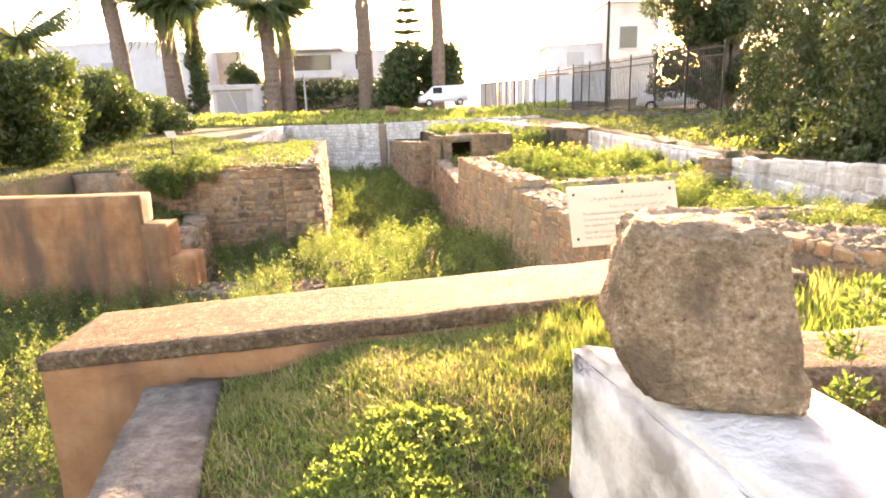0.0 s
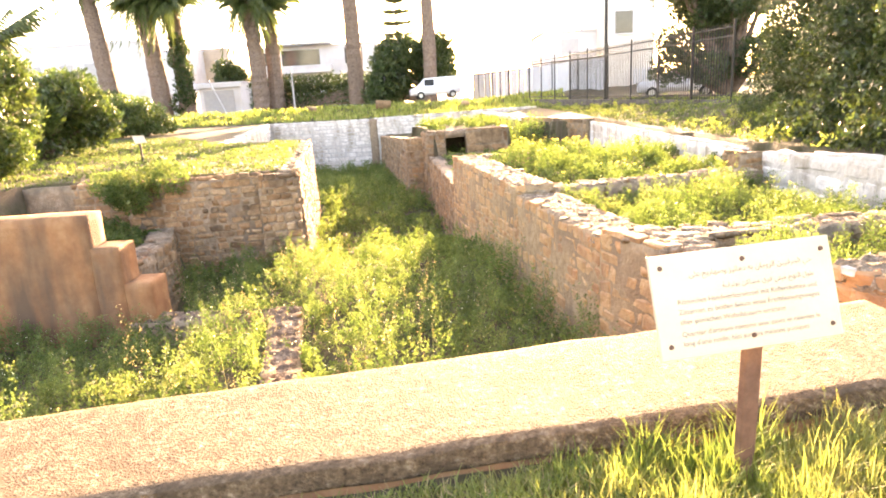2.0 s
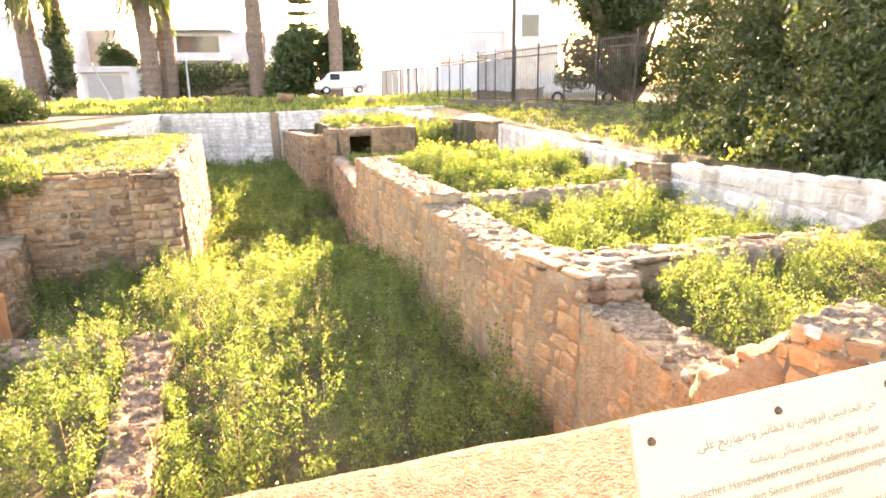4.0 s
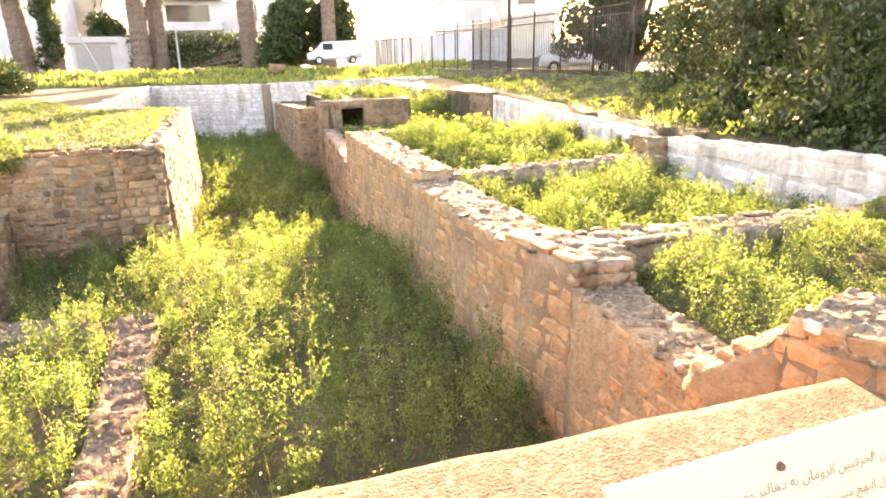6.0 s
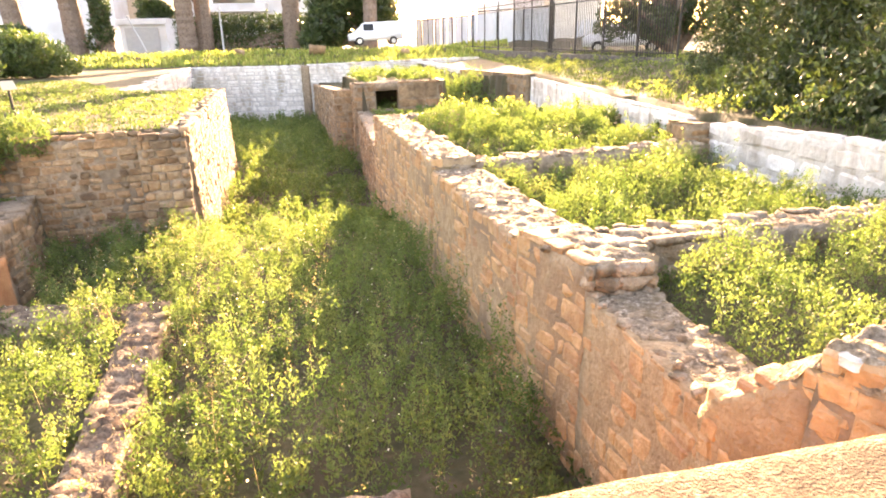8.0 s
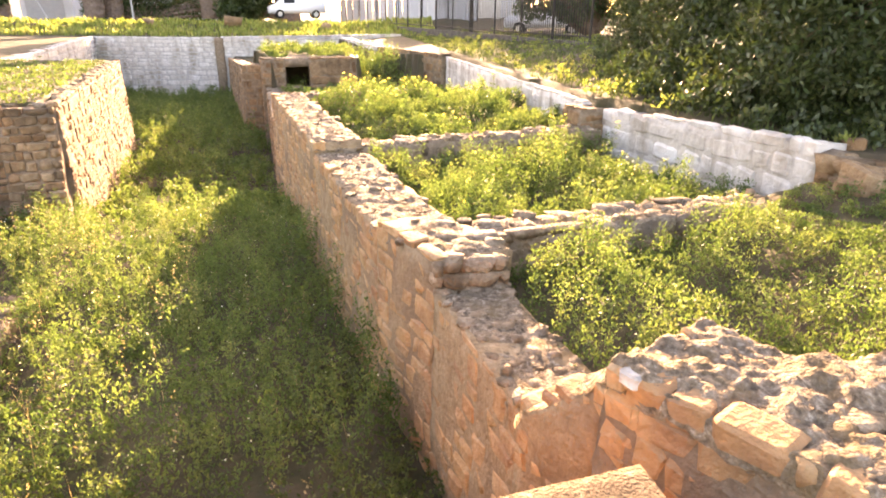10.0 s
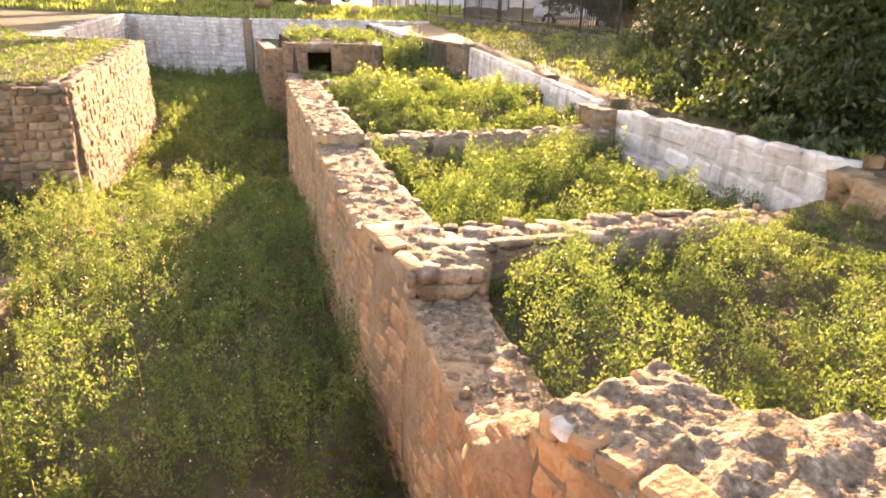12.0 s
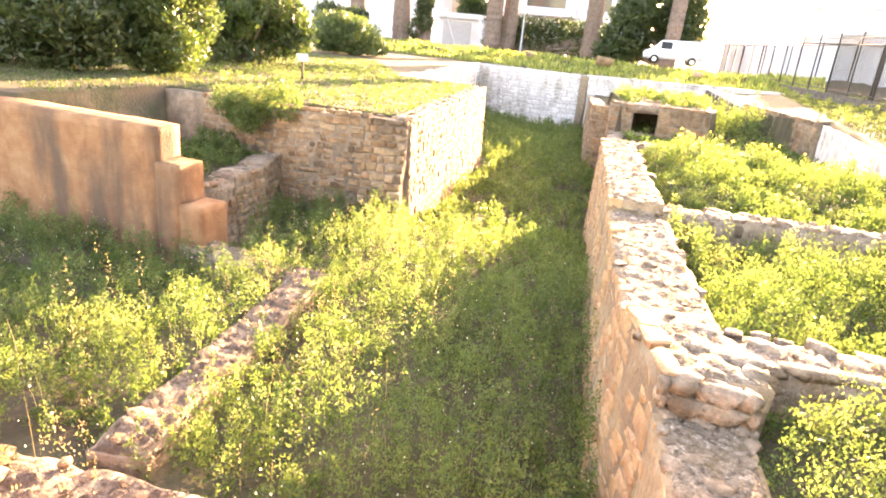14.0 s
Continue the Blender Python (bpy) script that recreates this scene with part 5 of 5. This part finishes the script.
for k in range(16):
    st = tagged(new("rubble_stone"), "loose rough stone lying on the ground", "stone", group="loose stones")
    s = rnd.uniform(0.2, 0.5)
    x, y = ((6.15 + rnd.uniform(-0.3, 0.5), 8.2 + rnd.uniform(-0.5, 0.4)) if k < 7 else (rnd.uniform(-3.4, -1.9), rnd.uniform(1.2, 3.0)) if k < 13 else (rnd.uniform(1.7, 2.6), rnd.uniform(1.5, 2.1)))
    me = STONES[k % 12].copy()
    me.materials.append(M_STONE)
    ob = new("body", me)
    ob.parent = st
    z = float(ground_height(np.array(x), np.array(y)))
    st.matrix_world = pose(x, y, z + s * 0.2, rnd.uniform(-12, 12), rnd.uniform(-12, 12), rnd.uniform(0, 180)) @ Matrix.Diagonal((s, s * 0.8, s * 0.6, 1))


for x, y, s in ((-4.2, 46.5, 1.3), (-9.5, 47.5, 0.8), (1.5, 46.0, 0.9)):
    st = tagged(new("rubble_stone"), "large rounded stone on the grassy bank", "stone", group="stones on the bank")
    me = STONES[12 + int(s * 7) % 12].copy()
    me.materials.append(M_STONE)
    ob = new("body", me)
    ob.parent = st
    st.matrix_world = pose(x, y, float(ground_height(np.array(x), np.array(y))) + s * 0.25, 4, 6, 40) @ Matrix.Diagonal((s, s * 0.8, s * 0.7, 1))
for x, y, hgt, tilt, lab in ((-13.6, 60.0, 3.6, 0, "slim pale post standing before the hedge"), (-20.6, 62.0, 3.4, -22, "leaning pale stick on the bank"), (-5.4, 62.0, 2.6, 0, "slim pale post standing before the trees")):
    po = tagged(new("post"), lab, "post")
    bm = bmesh.new()
    bmesh.ops.create_cone(bm, cap_ends=True, segments=8, radius1=0.09, radius2=0.06, depth=hgt, matrix=Matrix.Translation((0, 0, hgt / 2)))
    part("shaft", bm, M_GREYPAINT, po)
    part("cap", box_bm((-0.1, -0.1, hgt - 0.02), (0.1, 0.1, hgt + 0.12), 0.02), M_GREYPAINT, po)
    po.matrix_world = pose(x, y, 0.4, 0, tilt, 0)

# ---------------------------------------------------------------- houses, street and fence
def window(parent, x, z, w, h, mat=None):
    """A recessed opening with frame, pane or shutter and sill on the front (y = 0) of a building."""
    win = new("window")
    win.parent = parent
    win.location = (x, 0, z)
    part("frame", box_bm((-w / 2 - 0.08, -0.03, -h / 2 - 0.08), (w / 2 + 0.08, 0.05, h / 2 + 0.08), 0.01), M_HOUSE, win)
    part("shutter" if mat else "pane", box_bm((-w / 2, -0.05, -h / 2), (w / 2, 0.0, h / 2)), mat or M_GLASS, win)
    part("sill", box_bm((-w / 2 - 0.15, -0.15, -h / 2 - 0.12), (w / 2 + 0.15, 0.02, -h / 2 - 0.06), 0.01), M_HOUSE, win)
    return win


def building(name, label, x0, x1, y, depth, z0, z1, mat=None, parapet=0.35, category="house"):
    root = tagged(new(name), label, category)
    root.location = ((x0 + x1) / 2, y, z0)
    w, h = (x1 - x0) / 2, z1 - z0
    part("wall", box_bm((-w, 0, -0.5), (w, depth, h), 0.03), mat or M_HOUSE, root)
    part("roof", box_bm((-w - 0.12, -0.12, h), (w + 0.12, depth + 0.12, h + parapet * 0.4), 0.03), M_HOUSE, root)
    return root


h1 = building("house", "white two-storey villa with closed pale shutters", -54.0, -38.2, 86.0, 12.0, 0.4, 9.8)
for x, z, w, h in ((-3.0 + 8.5 - 4.2, 6.0, 3.4, 2.2), (-2.7, 6.3, 1.7, 1.5), (-7.0, 6.3, 1.7, 1.5), (-2.5, 2.2, 2.6, 2.2)):
    window(h1, x, z, w, h, M_GREYPAINT)
part("roof_slab", box_bm((-4.5, 2, 9.7), (6.5, 9, 10.0), 0.03), M_HOUSE, h1)
wing = building("house", "lower white side wing of the villa", -38.2, -33.0, 87.5, 9.0, 0.4, 8.6)
window(wing, 0.6, 5.6, 1.2, 1.6, M_GREYPAINT)
tan = building("house", "tan rendered block behind the garages", -35.0, -29.6, 92.0, 8.0, 0.4, 8.9, M_TAN)
window(tan, 1.6, 6.4, 1.4, 1.2)
h2 = building("house", "white modern villa with a long balcony", -25.5, -8.6, 90.0, 10.0, 0.4, 8.4)
for x, z, w, h in ((-2.0, 6.6, 5.2, 2.0), (5.2, 6.6, 2.4, 2.0), (-6.6, 6.6, 1.2, 1.6)):
    window(h2, x, z, w, h)
balcony = part("balcony", box_bm((-5.5, -1.6, 4.5), (2.2, 0.0, 5.5), 0.04), M_HOUSE, h2)
part("roof_slab", box_bm((-5.6, -1.2, 8.2), (2.4, 2.0, 8.5), 0.03), M_HOUSE, h2)

garage = building("garage", "small white garage with a grey roller shutter", -29.8, -24.7, 80.0, 5.0, 0.3, 3.9, category="garage")
part("fascia", box_bm((-2.8, -0.4, 3.1), (2.8, 0.0, 3.7), 0.03), M_HOUSE, garage)
door = part("roller_shutter", box_bm((-2.0, -0.05, -0.2), (1.7, 0.02, 2.8)), M_GREYPAINT, garage, "grey roller shutter")
for k in range(14):
    part("slat", box_bm((-2.0, -0.075, -0.1 + 0.2 * k), (1.7, -0.05, 0.07 + 0.2 * k), 0.008), M_GREYPAINT, door)
gate = building("garage", "white arched gateway with a slatted metal gate", -35.2, -30.9, 80.5, 3.0, 0.3, 3.0, category="gateway")
arch = bmesh.new()
bmesh.ops.create_cone(arch, cap_ends=True, segments=32, radius1=1.9, radius2=1.9, depth=5.0, matrix=Matrix.Translation((0, 2.4, 2.3)) @ Matrix.Rotation(radians(90), 4, "X"))
part("arch_top", arch, M_HOUSE, gate)
leafs = part("gate_leaf", box_bm((-1.6, -0.16, -0.2), (1.6, -0.11, 2.7)), M_GREYPAINT, gate, "grey metal gate")
for k in range(12):
    part("slat", box_bm((-1.55 + 0.27 * k, -0.2, -0.1), (-1.38 + 0.27 * k, -0.16, 2.6), 0.01), M_GREYPAINT, leafs)

h3 = building("house", "tall pale house with an arched loggia window", 14.0, 18.5, 58.0, 9.0, 0.5, 9.3, M_CREAM)
window(h3, -0.4, 5.9, 1.5, 1.8)
part("roof_slab", box_bm((-2.6, -0.8, 9.1), (2.0, 1.0, 9.4), 0.03), M_HOUSE, h3)
h4 = building("house", "low white house behind the street wall", 9.2, 14.0, 60.0, 8.0, 0.5, 6.0)
window(h4, 0.0, 4.2, 1.6, 1.4, M_GREYPAINT)

street_wall = structure("wall_street", "white corrugated metal fence with dark posts", "fence")
A, B = Vector((3.0, 64.0, 0.7)), Vector((11.4, 46.0, 0.8))
n_sheet = 34
for k in range(n_sheet):
    p, q = A.lerp(B, k / n_sheet), A.lerp(B, (k + 0.92) / n_sheet)
    d = (q - p)
    bm = box_bm((0, -0.03 if k % 2 else 0.0, -0.3), (d.length, 0.03 if k % 2 else 0.05, 2.3), 0.01)
    ob = part("sheet", bm, M_HOUSE, street_wall)
    ob.matrix_world = Matrix.Translation(p) @ Matrix.Rotation(math.atan2(d.y, d.x), 4, "Z")
for k in range(7):
    p = A.lerp(B, k / 6)
    ob = part("post", box_bm((-0.04, -0.12, -0.3), (0.04, -0.04, 2.6), 0.01), M_IRON, street_wall)
    ob.location = p
rail_d = B - A
ob = part("rail", box_bm((0, -0.1, 2.45), (rail_d.length, -0.04, 2.55), 0.01), M_IRON, street_wall)
ob.matrix_world = Matrix.Translation(A) @ Matrix.Rotation(math.atan2(rail_d.y, rail_d.x), 4, "Z")

fence = tagged(new("iron_fence"), "dark iron picket fence on a low concrete kerb", "fence")
A, B = Vector((3.3, 60.0, 0.5)), Vector((9.9, 23.5, 0.5))
d = B - A
turn = Matrix.Rotation(math.atan2(d.y, d.x), 4, "Z")
for nm, lo, hi, mt in (("kerb", (0, -0.1, -0.6), (d.length, 0.1, 0.12), M_GREY), ("rail", (0, -0.02, 0.25), (d.length, 0.02, 0.3), M_IRON), ("rail", (0, -0.02, 2.2), (d.length, 0.02, 2.25), M_IRON), ("rail", (0, -0.02, 2.5), (d.length, 0.02, 2.55), M_IRON)):
    ob = part(nm, box_bm(lo, hi, 0.008), mt, fence)
    ob.matrix_world = Matrix.Translation(A) @ turn
picket = None
for k in range(int(d.length * 0.6 / 0.16), int(d.length / 0.16)):
    if picket is None:
        picket = part("picket", box_bm((-0.013, -0.013, 0.1), (0.013, 0.013, 2.65)), M_IRON, fence)
        ob = picket
    else:
        ob = new("picket", picket.data)
        ob.parent = fence
    ob.location = A + d.normalized() * 0.16 * k
for k in range(16):
    ob = part("post", box_bm((-0.035, -0.035, -0.3), (0.035, 0.035, 2.75), 0.008), M_IRON, fence)
    ob.location = A + d * (k / 15)
white_gate = tagged(new("white_gate"), "white slatted gate across the street", "gate")
for k in range(30):
    ob = part("slat", box_bm((-0.07, -0.02, 0.0), (0.07, 0.02, 1.75 + 0.12 * math.sin(k * 0.21)), 0.01), M_HOUSE, white_gate)
    ob.location = (14.2 + 0.21 * k, 50.0, 0.55)
part("rail", box_bm((14.0, 50.03, 0.9), (20.5, 50.07, 1.0), 0.01), M_HOUSE, white_gate)
pole = tagged(new("pole"), "tall thin dark pole beside the fence", "pole")
bm = bmesh.new()
bmesh.ops.create_cone(bm, cap_ends=True, segments=12, radius1=0.09, radius2=0.07, depth=6.6, matrix=Matrix.Translation((0, 0, 2.8)))
part("shaft", bm, M_IRON, pole)
part("cap", box_bm((-0.11, -0.11, 6.05), (0.11, 0.11, 6.2), 0.02), M_IRON, pole)
pole.location = (8.15, 33.6, 0.3)


def car(label, m, van=False):
    root = tagged(new("car"), label, "car")
    L, Wd = 4.3, 1.7
    prof = [(-2.15, 0.35), (-2.15, 0.8), (-1.95, 0.95), (-1.35, 1.0), (-0.7, 1.42), (0.7, 1.46), (1.5, 1.05), (2.1, 0.95), (2.15, 0.4)] if not van else [(-2.15, 0.35), (-2.15, 0.85), (-1.5, 1.05), (-0.95, 1.7), (1.9, 1.8), (2.1, 1.7), (2.15, 0.4)]
    bm = bmesh.new()
    sides = [[bm.verts.new((x, s * Wd / 2 * (1 if z < 1.05 else 0.86), z)) for x, z in prof] for s in (-1, 1)]
    bm.faces.new(sides[0])
    bm.faces.new(sides[1][::-1])
    k = len(prof)
    for i in range(k):
        bm.faces.new([sides[0][(i + 1) % k], sides[0][i], sides[1][i], sides[1][(i + 1) % k]])
    bmesh.ops.bevel(bm, geom=bm.edges[:], offset=0.06, segments=2, affect="EDGES")
    bmesh.ops.recalc_face_normals(bm, faces=bm.faces[:])
    part("body", bm, M_CARPAINT, root).data.shade_smooth()
    for s in (-1, 1):
        z0, z1 = (1.03, 1.36) if not van else (1.1, 1.6)
        for x0, x1 in ((-0.95, -0.05), (0.02, 0.95)) if not van else ((-1.0, -0.2),):
            part("window", box_bm((x0, s * Wd * 0.455 - 0.02, z0), (x1, s * Wd * 0.455 + 0.02, z1), 0.02), M_GLASS, root, "dark car glass")
        for x in (-1.35, 1.35):
            wheel = new("wheel")
            wheel.parent = root
            wheel.location = (x, s * 0.78, 0.32)
            for nm, r, w, mt in (("tyre", 0.32, 0.2, M_RUBBER), ("rim", 0.2, 0.22, M_STEEL)):
                bm = bmesh.new()
                bmesh.ops.create_cone(bm, cap_ends=True, segments=24, radius1=r, radius2=r, depth=w, matrix=Matrix.Rotation(radians(90), 4, "X"))
                bmesh.ops.bevel(bm, geom=[e for e in bm.edges if len(e.link_faces) == 2 and e.calc_face_angle(0) > 1], offset=0.025, segments=2, affect="EDGES")
                part(nm, bm, mt, wheel)
    part("windscreen", box_bm((-1.28, -0.66, 1.05), (-0.82, 0.66, 1.33), 0.02), M_GLASS, root, "dark car glass")
    for s in (-0.6, 0.6):
        part("headlight", box_bm((-2.17, s - 0.2, 0.66), (-2.1, s + 0.2, 0.8), 0.02), M_STEEL, root)
    root.matrix_world = m
    return root


car("white parked saloon car behind the iron fence", pose(12.9, 36.6, 0.42, 0, 0, -20))
car("white parked car half hidden by the bank", pose(-18.5, 74.0, 1.0, 0, 0, 172))
car("white parked van before the street", pose(-0.6, 56.0, 0.9, 0, 0, 8), van=True)


# ---------------------------------------------------------------- the stones of the walls
bpy.context.view_layer.update()
build_stones()
